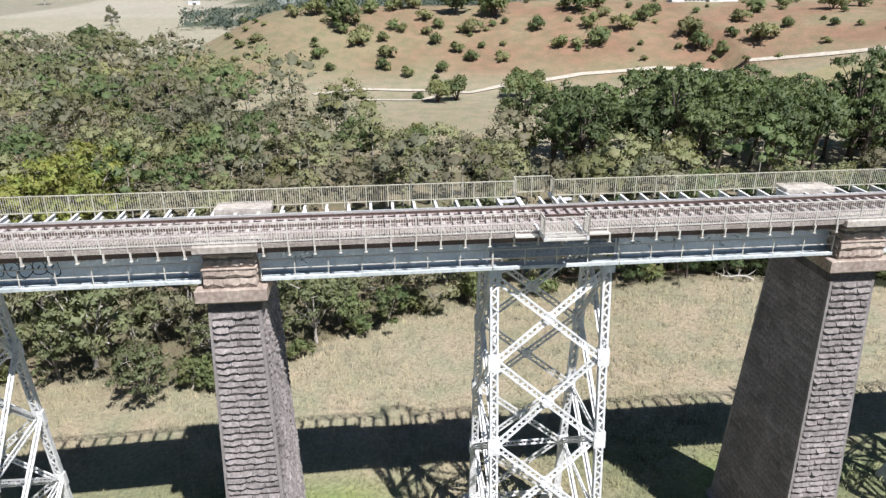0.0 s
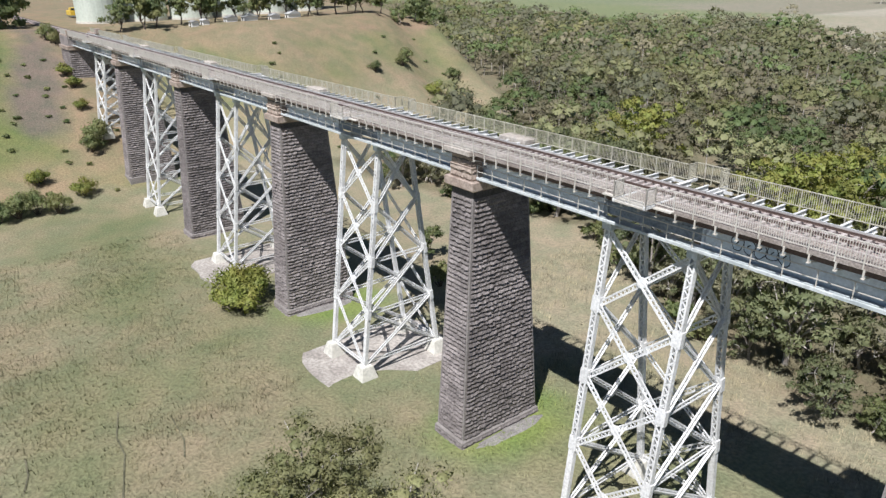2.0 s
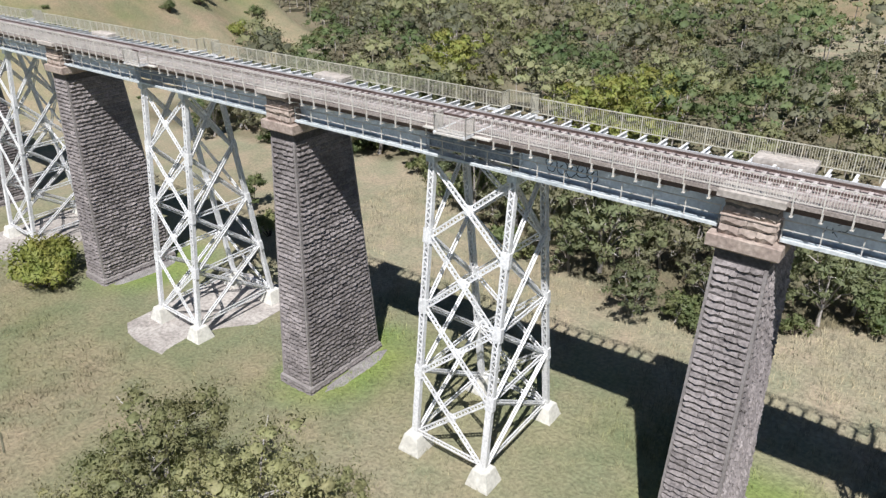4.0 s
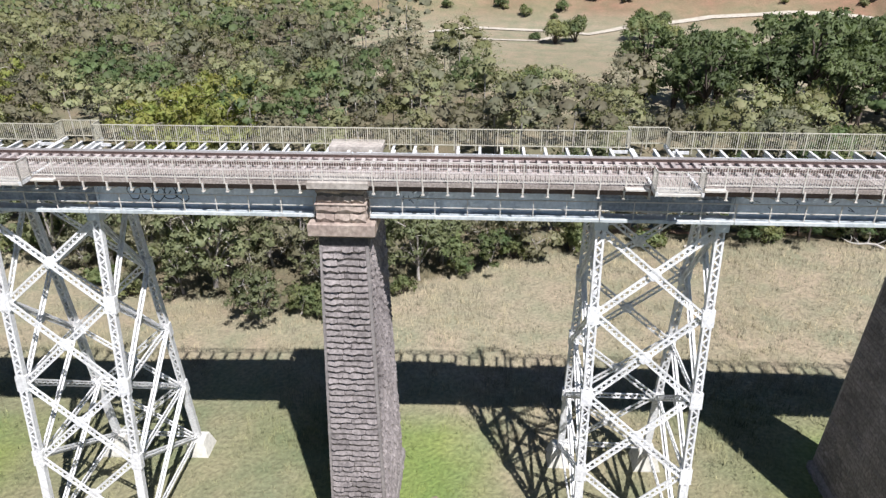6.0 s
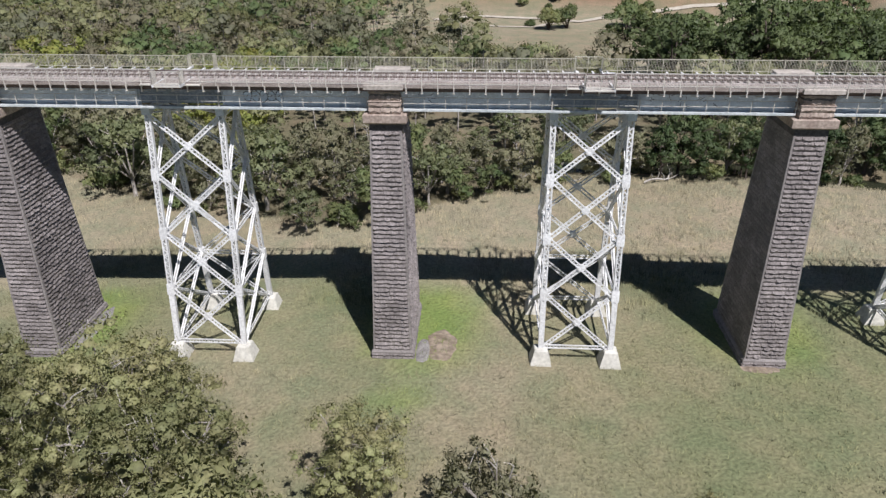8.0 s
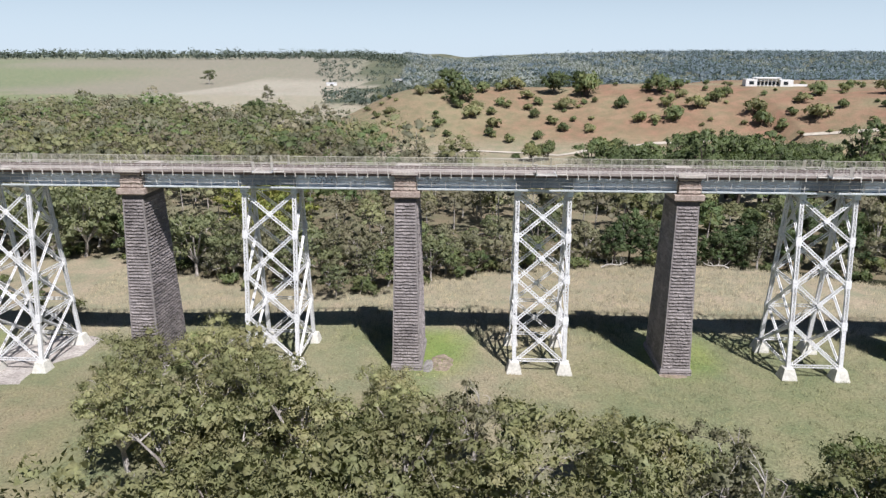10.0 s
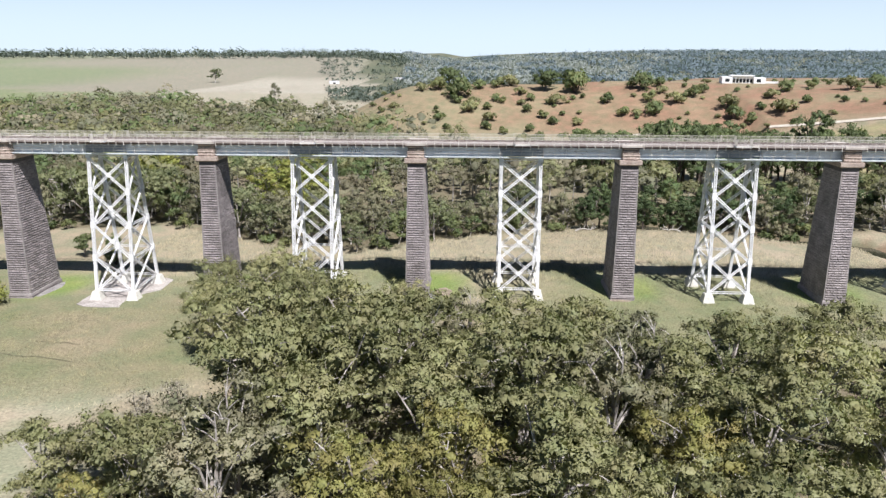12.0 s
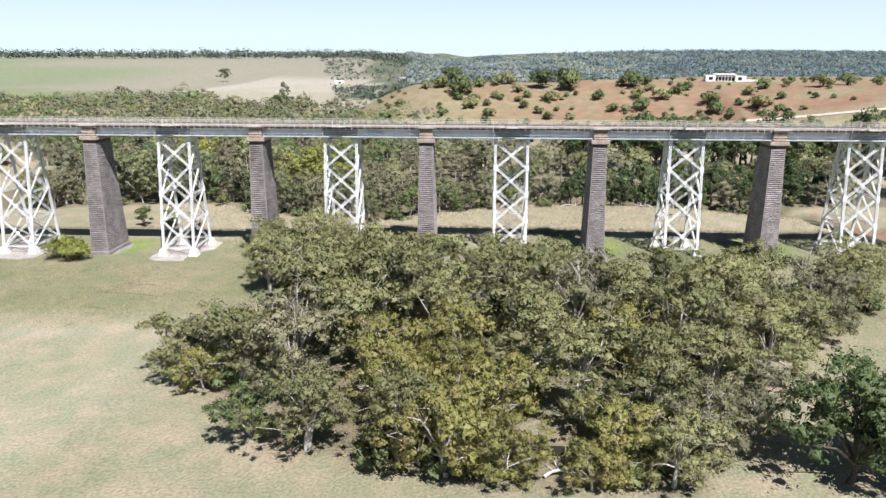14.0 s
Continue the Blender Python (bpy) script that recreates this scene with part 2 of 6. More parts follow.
GREY_WOOD = leaf_material("grey_green_wood_leaves", (0.116, 0.120, 0.076), (0.150, 0.146, 0.095), 0.02, grain=0.35)
OLIVE_WOOD = leaf_material("olive_wood_leaves", (0.135, 0.138, 0.062), (0.165, 0.160, 0.076), 0.02, grain=0.35)
EDGE_LEAF = leaf_material("dull_green_edge_leaves", (0.095, 0.112, 0.056), (0.140, 0.146, 0.076), 0.02)
DARK_LEAF = leaf_material("dark_green_leaves", (0.050, 0.074, 0.032), (0.080, 0.104, 0.045), 0.015)
DRY = leaf_material("dry_grey_twigs", (0.20, 0.18, 0.14), (0.26, 0.235, 0.19), 0.01)
WALL_WHITE = material("white_render", [(0.74, 0.73, 0.70), (0.82, 0.81, 0.79)], 0.8, grain=(0.06, 3.0), bump=0.05)
ROOF_GREY = material("grey_roof_sheet", [(0.30, 0.30, 0.30), (0.42, 0.42, 0.42)], 0.6, grain=(0.1, 3.0), bump=0.05, spread=0.4)
SILO_WALL = material("pale_green_silo_concrete", [(0.52, 0.57, 0.50), (0.60, 0.64, 0.57)], 0.85, grain=(0.08, 1.5), bump=0.1, streak=(1, 1, 0.15))
YELLOW_PAINT = material("yellow_machine_paint", [(0.62, 0.42, 0.05), (0.7, 0.48, 0.08)], 0.5, grain=(0.1, 3.0), bump=0)
INK_BLUE = material("blue_grey_spray_paint", [(0.46, 0.54, 0.62), (0.54, 0.62, 0.68)], 0.6, grain=(0.1, 4.0), bump=0)
INK_DARK = material("dark_spray_paint", [(0.03, 0.035, 0.045), (0.06, 0.065, 0.08)], 0.6, grain=(0.1, 4.0), bump=0)
GLASS = bpy.data.materials.new("dark_window_glass")
GLASS.use_nodes = True
GLASS.node_tree.nodes["Principled BSDF"].inputs["Base Color"].default_value = (0.03, 0.035, 0.04, 1)
GLASS.node_tree.nodes["Principled BSDF"].inputs["Roughness"].default_value = 0.05
WATER = bpy.data.materials.new("river_water")
WATER.use_nodes = True
WATER.node_tree.nodes["Principled BSDF"].inputs["Base Color"].default_value = (0.03, 0.032, 0.02, 1)
WATER.node_tree.nodes["Principled BSDF"].inputs["Roughness"].default_value = 0.12


# ---- mesh helpers ----
class Geo:
    """Collects vertices and faces for one mesh."""

    def __init__(self):
        self.v, self.f = [], []

    def add(self, verts, faces):
        k = len(self.v)
        self.v += [tuple(p) for p in verts]
        self.f += [tuple(i + k for i in q) for q in faces]
        return self

    def box(self, x0, x1, y0, y1, z0, z1, c=0.0):
        """A box, its top edges chamfered by c."""
        if not c:
            return self.add([(x, y, z) for z in (z0, z1) for y in (y0, y1) for x in (x0, x1)],
                            [(0, 2, 3, 1), (4, 5, 7, 6), (0, 1, 5, 4), (2, 6, 7, 3), (0, 4, 6, 2), (1, 3, 7, 5)])
        return self.frustum([((x0, x1), (y0, y1), z0), ((x0, x1), (y0, y1), z1 - c), ((x0 + c, x1 - c), (y0 + c, y1 - c), z1)])

    def frustum(self, rings):
        """A stack of rectangles ((x0, x1), (y0, y1), z), closed below and above."""
        v, f = [], []
        for (x0, x1), (y0, y1), z in rings:
            v += [(x0, y0, z), (x1, y0, z), (x1, y1, z), (x0, y1, z)]
        for i in range(len(rings) - 1):
            for j in range(4):
                a, b = 4 * i + j, 4 * i + (j + 1) % 4
                f.append((a, b, b + 4, a + 4))
        k = 4 * (len(rings) - 1)
        return self.add(v, f + [(3, 2, 1, 0), (k, k + 1, k + 2, k + 3)])

    def beam(self, p, q, w, d, side):
        """A bar from p to q, w wide along side and d thick across it."""
        p, q = Vector(p), Vector(q)
        ax = (q - p).normalized()
        s = Vector(side)
        s = (s - ax * s.dot(ax)).normalized()
        n = ax.cross(s)
        v = [e + s * (a * w / 2) + n * (b * d / 2) for e in (p, q) for a, b in ((-1, -1), (1, -1), (1, 1), (-1, 1))]
        return self.add(v, [(3, 2, 1, 0), (4, 5, 6, 7), (0, 1, 5, 4), (1, 2, 6, 5), (2, 3, 7, 6), (3, 0, 4, 7)])

    def laced(self, p, q, w, d, side, pitch=0.5, strip=0.11, bar=0.085, layers=(0.0,), crossed=False):
        """A lattice bar: two edge strips joined by a zigzag of flats, or by two that cross."""
        p, q = Vector(p), Vector(q)
        ax = (q - p).normalized()
        s = Vector(side)
        s = (s - ax * s.dot(ax)).normalized()
        n = ax.cross(s)
        for a in (-1, 1):
            self.beam(p + s * a * (w - strip) / 2, q + s * a * (w - strip) / 2, strip, d, s)
        count = max(2, round((q - p).length / pitch))
        for lay in layers:
            for i in range(count):
                a = p.lerp(q, i / count) + s * ((w - strip) / 2 * (1 if i % 2 else -1)) + n * lay
                b = p.lerp(q, (i + 1) / count) + s * ((w - strip) / 2 * (-1 if i % 2 else 1)) + n * lay
                self.beam(a, b, bar, 0.03, s)
                if crossed:
                    away = s * (2 * (a - p).dot(s))
                    self.beam(a - away + n * 0.03, b + away + n * 0.03, bar, 0.03, s)
        return self

    def plate(self, mid, across, up, w, h, d):
        """An eight-cornered plate, half w by half h, d thick."""
        mid, a, u = Vector(mid), Vector(across).normalized(), Vector(up).normalized()
        n = a.cross(u) * (d / 2)
        ring = [(0.45, -1), (1, -0.4), (1, 0.4), (0.45, 1), (-0.45, 1), (-1, 0.4), (-1, -0.4), (-0.45, -1)]
        v = [mid + a * (p * w) + u * (q * h) + n * s for s in (-1, 1) for p, q in ring]
        return self.add(v, [tuple(range(7, -1, -1)), tuple(range(8, 16))] + [(i, (i + 1) % 8, 8 + (i + 1) % 8, 8 + i) for i in range(8)])

    def tube(self, pts, radii, sides=6):
        """A tapering round limb through the points."""
        v, f = [], []
        for i, (p, r) in enumerate(zip(pts, radii)):
            p = Vector(p)
            t = (Vector(pts[min(i + 1, len(pts) - 1)]) - Vector(pts[max(i - 1, 0)])).normalized()
            a = t.cross((0.3, 1, 0.2)).normalized()
            b = t.cross(a)
            v += [p + (a * math.cos(2 * math.pi * j / sides) + b * math.sin(2 * math.pi * j / sides)) * r for j in range(sides)]
        for i in range(len(pts) - 1):
            for j in range(sides):
                k = (j + 1) % sides
                f.append((i * sides + j, i * sides + k, (i + 1) * sides + k, (i + 1) * sides + j))
        f.append(tuple((len(pts) - 1) * sides + j for j in range(sides)))
        return self.add(v, f)

    def mesh(self, name, mat):
        me = bpy.data.meshes.new(name)
        me.from_pydata(self.v, [], self.f)
        me.materials.append(mat)
        return me


def part(name, geo, mat, parent, label=""):
    """One mesh object under a thing or a part."""
    ob = new(name, geo.mesh(name, mat) if isinstance(geo, Geo) else geo)
    ob.parent = parent
    return tagged(ob, label) if label else ob


def thing(name, label, category, place=(0, 0, 0), group="", kind=""):
    ob = new(name)
    ob.location = place
    return tagged(ob, label, category, group, kind)


def whole(name, geo, mat, label, category, place=(0, 0, 0), group="", kind=""):
    ob = new(name, geo.mesh(name, mat))
    ob.location = place
    return tagged(ob, label, category, group, kind)


def quads(name, verts, mat, colours=None):
    """A mesh of separate small faces from an array (n, corners, 3)."""
    n, k = verts.shape[:2]
    me = bpy.data.meshes.new(name)
    me.vertices.add(k * n)
    me.vertices.foreach_set("co", verts.astype(np.float32).ravel())
    me.loops.add(k * n)
    me.loops.foreach_set("vertex_index", np.arange(k * n, dtype=np.int32))
    me.polygons.add(n)
    me.polygons.foreach_set("loop_start", np.arange(0, k * n, k, dtype=np.int32))
    me.update(calc_edges=True)
    me.materials.append(mat)
    if colours is not None:
        at = me.color_attributes.new("cover", "FLOAT_COLOR", "POINT")
        at.data.foreach_set("color", np.repeat(np.c_[colours, np.ones(n)], k, axis=0).astype(np.float32).ravel())
    return me


# ---- the lie of the land ----
def sstep(a, b, v):
    t = min(max((v - a) / (b - a), 0.0), 1.0)
    return t * t * (3 - 2 * t)


def lerp_table(table, v):
    """A value between the rows of a table of (key, value)."""
    if v <= table[0][0]:
        return table[0][1]
    for (a, p), (b, q) in zip(table, table[1:]):
        if v <= b:
            return p + (q - p) * (v - a) / (b - a)
    return table[-1][1]


RIVER = [(-330, 170), (-230, 125), (-150, 98), (-60, 78), (0, 68), (60, 68), (112, 48), (130, 0), (150, -60), (170, -140), (160, -300)]
HILL_TOE = [(-60, 236), (60, 228), (130, 205), (200, 190), (400, 190)]
TRACK = [(-10, 219), (8, 225), (32, 221), (46, 216), (62, 226), (92, 231), (118, 229), (140, 222), (168, 209), (206, 190), (240, 170), (330, 150)]


def near_line(line, x, y):
    best = 1e9
    for (ax, ay), (bx, by) in zip(line, line[1:]):
        dx, dy = bx - ax, by - ay
        t = min(max(((x - ax) * dx + (y - ay) * dy) / (dx * dx + dy * dy), 0), 1)
        best = min(best, math.hypot(x - ax - t * dx, y - ay - t * dy))
    return best


def left_hill(x, y):
    by = 1 - sstep(12, 60, abs(y - 2))
    toe = -136 - 0.2 * abs(y) - max(0, y - 130) * 2.2 - 8 * by
    return 31.0 * sstep(0, 1, (toe - x) / (74 + 22 * by))


def red_hill(x, y):
    d = y - lerp_table(HILL_TOE, x)
    end = sstep(-92, -20, x + 0.12 * (y - 280))
    back = 1 - sstep(306, 420, y - 0.35 * min(max(0, x - 60), 220))
    return 26.8 * sstep(-14, 104, d) * end * back


def height(x, y):
    z = -3.7 + 1.6 * sstep(-62, -4, x)
    if y > 60:
        z += 2.2 * sstep(60, 180, y)
    z += left_hill(x, y) + red_hill(x, y)
    if y > 900:
        z += 30 * sstep(950, 1500, y - 0.25 * x) * sstep(-60, -260, x)
    if y > 700:
        z += 40 * sstep(900, 2500, y - 0.15 * x) * sstep(-500, 700, x)
    if x > 150:
        z += (26.8 - min(z, 26.8)) * sstep(180, 330, x + 0.35 * y) * sstep(40, 200, y) * (1 - sstep(380, 560, y))
    r = near_line(RIVER, x, y) if y < 200 and x > -330 else 99
    if r < 14:
        z -= 3.0 * (1 - sstep(2.5, 12, r))
    z += 0.25 * noise.noise((x * 0.06, y * 0.06, 0)) + 0.6 * noise.noise((x * 0.017, y * 0.017, 3))
    return z


PIERS = [40.0 * k for k in range(-4, 5)]
TRESTLES = [40.0 * k + 19.85 for k in range(-5, 5)]
GROVE = [(-28, -71), (-30, -64), (-22, -60), (-24, -46), (-26, -26), (-26, -14), (-12, -18), (-6, -36), (24, -34), (42, -32), (64, -22), (88, -22), (90, -34), (72, -48), (58, -56), (48, -68), (44, -84), (36, -95), (20, -97), (2, -92), (-12, -86), (-20, -79)]


def inside(poly, x, y):
    hit = False
    for (ax, ay), (bx, by) in zip(poly, poly[1:] + poly[:1]):
        if (ay > y) != (by > y) and x < (bx - ax) * (y - ay) / (by - ay) + ax:
            hit = not hit
    return hit


def wood_end(x):
    """Where the valley wood gives way to the far fields."""
    return lerp_table([(-640, 470), (-420, 400), (-330, 395), (-270, 455), (-190, 400), (-140, 352), (-60, 300)], x)


def valley_wood(x, y):
    """How thickly the trees stand behind the viaduct, 0 to 1."""
    edge = lerp_table([(-130, 46), (-75, 60), (-60, 50), (-29, 37), (-12, 33), (10, 45), (30, 54), (60, 55), (110, 58)], x)
    if y < edge or y > wood_end(x) or left_hill(x, y) > 0.3 or red_hill(x, y) > 3.0:
        return 0.0
    if x > 12 and y > 118 - 0.2 * (x - 12):
        return 0.0
    if x > 160 or x < -640:
        return 0.0
    if x > -26 + 0.3 * (y - 150) * (y < 240) and y > 142:
        return 0.0
    if -40 < x <= 30 and y > 195:
        return 0.2
    return 1.0


def mixed(a, b, t):
    t = min(max(t, 0.0), 1.0)
    return tuple(p + (q - p) * t for p, q in zip(a, b))


DRY_GRASS, PALE_GRASS, GREEN_GRASS, LIME = (0.258, 0.226, 0.156), (0.298, 0.266, 0.192), (0.176, 0.185, 0.102), (0.172, 0.232, 0.058)
RED_EARTH, BROWN_EARTH, FLOOR, SCREE = (0.235, 0.147, 0.098), (0.24, 0.18, 0.125), (0.15, 0.13, 0.085), (0.150, 0.126, 0.108)


def cover(x, y):
    """What colour the ground's own growth and soil have at a place."""
    n1 = noise.noise((x * 0.045, y * 0.045, 7)) + 0.5 * noise.noise((x * 0.13, y * 0.13, 2))
    n2 = noise.noise((x * 0.02, y * 0.02, 11)) + 0.4 * noise.noise((x * 0.2, y * 0.2, 5))
    if y > 560 and x > 10 - 0.165 * (y + 112) + 70 * n2:
        return mixed((0.105, 0.118, 0.078), (0.18, 0.17, 0.115), 0.3 + n2)
    if y > 640 - 0.1 * x and x < 40:
        if y > 950 - 0.25 * x:
            return mixed((0.25, 0.232, 0.185), (0.195, 0.22, 0.135), 0.7 * sstep(-500, -1100, x) + 0.4 * n2)
        if x > -330:
            return mixed((0.38, 0.35, 0.295), (0.33, 0.30, 0.245), 0.5 + n2)
        return mixed((0.255, 0.235, 0.185), (0.19, 0.215, 0.13), sstep(-520, -700, x - 0.2 * (y - 640)))
    if y > wood_end(x) - 6 and x < 40 and red_hill(x, y) < 2 and left_hill(x, y) < 2:
        return mixed((0.19, 0.215, 0.115), (0.33, 0.30, 0.235), sstep(-420, -260, x) + 0.3 * n2)
    if y > 640:
        return mixed((0.095, 0.112, 0.085), (0.16, 0.16, 0.115), 0.4 + n2)
    if y > 330 and x > -60 and red_hill(x, y) < 14:
        return mixed((0.12, 0.13, 0.085), (0.21, 0.19, 0.13), 0.3 + n2)
    lh = left_hill(x, y)
    rh = red_hill(x, y)
    if rh > 1.0:
        c = mixed(RED_EARTH, (0.245, 0.205, 0.128), 0.3 + 0.9 * n1 + 0.5 * sstep(24, 28, rh) + 0.6 * sstep(60, -10, x) * sstep(22, 8, rh))
        c = mixed(c, (0.218, 0.190, 0.118), 0.65 * sstep(95, 15, x) * (0.6 + n2))
        return mixed(c, DRY_GRASS, 1 - sstep(1, 5, rh))
    if x > 150 and y > 120:
        return mixed(BROWN_EARTH, (0.30, 0.31, 0.15), 0.4 + n2 + sstep(300, 330, y))
    if lh > 1.5:
        c = mixed((0.235, 0.19, 0.125), (0.135, 0.165, 0.06), 0.55 + 1.4 * n1)
        if y < 14:
            c = mixed(c, (0.150, 0.175, 0.065), 0.75 * sstep(-16, -24, y) * sstep(1, 6, lh))
            patch = 1 - sstep(3.5, 7.5, near_line([(-236, -4), (-205, -9), (-187, -14)], x, y) + 5 * n1)
            earth = sstep(-13, -7, y + 4 * n1) * sstep(2, 5, lh)
            c = mixed(c, mixed(BROWN_EARTH, (0.26, 0.2, 0.13), 0.5 + n2), 0.85 * earth)
            c = mixed(c, SCREE, 0.9 * patch)
            c = mixed(c, (0.27, 0.215, 0.135), 0.6 * sstep(7, 3, lh))
        else:
            c = mixed(c, (0.25, 0.175, 0.125), sstep(24, 27, lh) * (0.6 + n1))
            c = mixed(c, (0.235, 0.2, 0.13), 0.4)
            c = mixed(c, (0.30, 0.255, 0.175), 0.75 * sstep(17, 6, lh) + 0.3 * n2)
        return c
    if near_line(RIVER, x, y) < 6 if y < 200 else False:
        return mixed(FLOOR, RED_EARTH, 0.3 + n1)
    if valley_wood(x, y) > 0.5:
        return mixed(FLOOR, DRY_GRASS, 0.2 + 0.7 * n1)
    if inside(GROVE, x, y):
        return mixed(FLOOR, DRY_GRASS, 0.35 + n1)
    green = 0.0
    if y < 26:
        green = 0.52 * sstep(24, 12, y) + 0.8 * n1
        if x < -45 and y < -8:
            green = 0.5 + 1.25 * n1
    if y < -30:
        green = min(green, 0.66 - 0.5 * sstep(-30, -46, y) + 0.5 * n1)
    base = mixed(DRY_GRASS, PALE_GRASS, 0.5 + n2)
    if x > 22 and -40 < y < 18:
        green += 0.25 * sstep(22, 34, x)
        base = mixed(base, (0.26, 0.235, 0.15), 0.6 * sstep(22, 34, x))
    c = mixed(base, GREEN_GRASS, green)
    if x < -28 and -46 < y < 2:
        c = mixed(c, mixed((0.215, 0.185, 0.115), (0.15, 0.16, 0.082), 0.5 + n1), 0.48 * sstep(-28, -44, x) * sstep(2, -4, y) * sstep(-46, -36, y))
    if x < -40 and y < -34:
        c = mixed(c, (0.34, 0.325, 0.235), 0.3 * sstep(-34, -50, y))
    c = mixed(c, (0.40, 0.37, 0.29), 0.3 * sstep(2.2, 0.6, near_line([(-140, -66), (-71, -51), (-58, -49), (-45, -46), (-30, -40)], x, y)))
    for px in PIERS:
        d = math.hypot((x - px - 2.0) / 9.0, (y - 6.0) / 11.0) + 0.35 * n1
        if px > -90 and d < 1:
            c = mixed(c, LIME, (0.85 if px < 20 else 0.6) * sstep(1.0, 0.45, d))
    d = math.hypot((x - 1) / 5.0, (y + 7.5) / 2.6) + 0.3 * n1
    return mixed(c, LIME, 0.6 * sstep(1.0, 0.5, d))


def spaced(lo, hi, dense_lo, dense_hi, step, growth=1.14):
    """Grid lines: even in the middle, ever wider outwards."""
    mid = list(np.arange(dense_lo, dense_hi + 0.1, step))
    left, right, s = [], [], step
    p = dense_lo
    while p > lo:
        s *= growth
        p -= s
        left.append(p)
    s, p = step, dense_hi
    while p < hi:
        s *= growth
        p += s
        right.append(p)
    return left[::-1] + mid + right


gx = spaced(-4600, 4600, -236, 240, 3.4)
gy = spaced(-1500, 4700, -172, 340, 3.4)
gv, gc = [], []
for y in gy:
    for x in gx:
        gv.append((x, y, height(x, y)))
        gc.append((*cover(x, y), 1.0))
W = len(gx)
gf = [(j * W + i, j * W + i + 1, (j + 1) * W + i + 1, (j + 1) * W + i) for j in range(len(gy) - 1) for i in range(W - 1)]
gm = bpy.data.meshes.new("ground")
gm.from_pydata(gv, [], gf)
gm.materials.append(GROUND)
gm.color_attributes.new("cover", "FLOAT_COLOR", "POINT").data.foreach_set("color", np.array(gc, np.float32).ravel())
gm.polygons.foreach_set("use_smooth", [True] * len(gm.polygons))
tagged(new("ground", gm), "dry and green grassland of the river valley", "ground", kind="structure")


def ribbon(line, half, lift, step=4.0, flat=None):
    """A strip along a line of places, laid on the land or level at a height."""
    pts = []
    for (ax, ay), (bx, by) in zip(line, line[1:]):
        n = max(1, int(math.hypot(bx - ax, by - ay) / step))
        pts += [(ax + (bx - ax) * i / n, ay + (by - ay) * i / n) for i in range(n)]
    pts.append(line[-1])
    g = Geo()
    v = []
    for i, (x, y) in enumerate(pts):
        ax, ay = pts[max(i - 2, 0)]
        bx, by = pts[min(i + 2, len(pts) - 1)]
        d = math.hypot(bx - ax, by - ay)
        nx, ny = -(by - ay) / d, (bx - ax) / d
        w = half * (1 + 0.25 * noise.noise((x * 0.1, y * 0.1, 4)))
        for s in (-1, -0.4, 0.4, 1):
            px, py = x + nx * w * s, y + ny * w * s
            v.append((px, py, flat if flat is not None else height(px, py) + lift))
    return g.add(v, [(4 * i + k, 4 * i + k + 1, 4 * i + k + 5, 4 * i + k + 4) for i in range(len(pts) - 1) for k in range(3)])


whole("dirt_track", ribbon(TRACK, 1.45, 0.3, 2.5), TRACK_DIRT, "pale gravel track along the foot of the red hill", "track", kind="structure")
whole("track_branch", ribbon([(8, 206), (28, 205), (36, 214)], 1.3, 0.2, 2.5), TRACK_DIRT, "pale gravel side track on dry grass", "track", kind="structure")
whole("river", ribbon(RIVER[2:], 3.2, 0, 5.0, flat=-4.75), WATER, "dark narrow river between wooded banks", "river", kind="structure")

# ---- the viaduct ----
YC = 3.95
LEDGE_Z, LEDGE_TOP, CAP_BOTTOM, CAP_TOP = 23.93, 24.9, 27.34, 27.72
rng = np.random.default_rng(5)


def stone_shape(seed):
    """A rock-faced stone, one by one in its face: a rough nose runs along it, split back to the joints above and below."""
    r = np.random.default_rng(seed)
    nu, nv = 5, 3
    v = []
    for j in range(nv):
        for i in range(nu):
            end = i in (0, nu - 1)
            u = -0.5 + i / (nu - 1) + (0 if end else r.uniform(-0.07, 0.07))
            if j == 1:
                n = r.uniform(0.09, 0.2) if end else r.uniform(0.11, 0.26)
                w = r.uniform(-0.3, 0.06)
            else:
                n = r.uniform(0.0, 0.05)
                w = (j - 1) * 0.5 - (0 if end else (j - 1) * r.uniform(0, 0.05))
            v.append((u, w, n))
    f = [(j * nu + i, j * nu + i + 1, (j + 1) * nu + i + 1, (j + 1) * nu + i) for j in range(nv - 1) for i in range(nu - 1)]
    rim = [0, 1, 2, 3, 4, 9, 14, 13, 12, 11, 10, 5]
    k = len(v)
    v += [(v[i][0], v[i][1], -0.12) for i in rim]
    for a in range(len(rim)):
        b = (a + 1) % len(rim)
        f.append((rim[b], rim[a], k + a, k + b))
    return np.array(v), f


def plain_stone(seed):
    """A squarer stone for the faces that look away."""
    n = 0.05 + 0.02 * (seed % 3)
    v = [(-0.5, -0.5, 0.02), (0.5, -0.5, 0.02), (0.5, 0.5, 0.02), (-0.5, 0.5, 0.02), (-0.4, 0.05, n), (0.4, 0.0, n)]
    return np.array(v), [(0, 1, 5, 4), (2, 3, 4, 5), (1, 2, 5), (3, 0, 4)]


STONES = [stone_shape(20 + i) for i in range(12)]
PLAIN = [plain_stone(i) for i in range(4)]
STONE_MESHES = []
for sv, sf in STONES:
    STONE_MESHES.append(Geo().add(sv, sf).mesh("stone", BLUESTONE))
BROWN_STONES = [Geo().add(sv, sf).mesh("brown_stone", CAPSTONE) for sv, sf in STONES[:4]]


def half_x(z):
    return 1.52 + (LEDGE_Z - z) * 0.0222


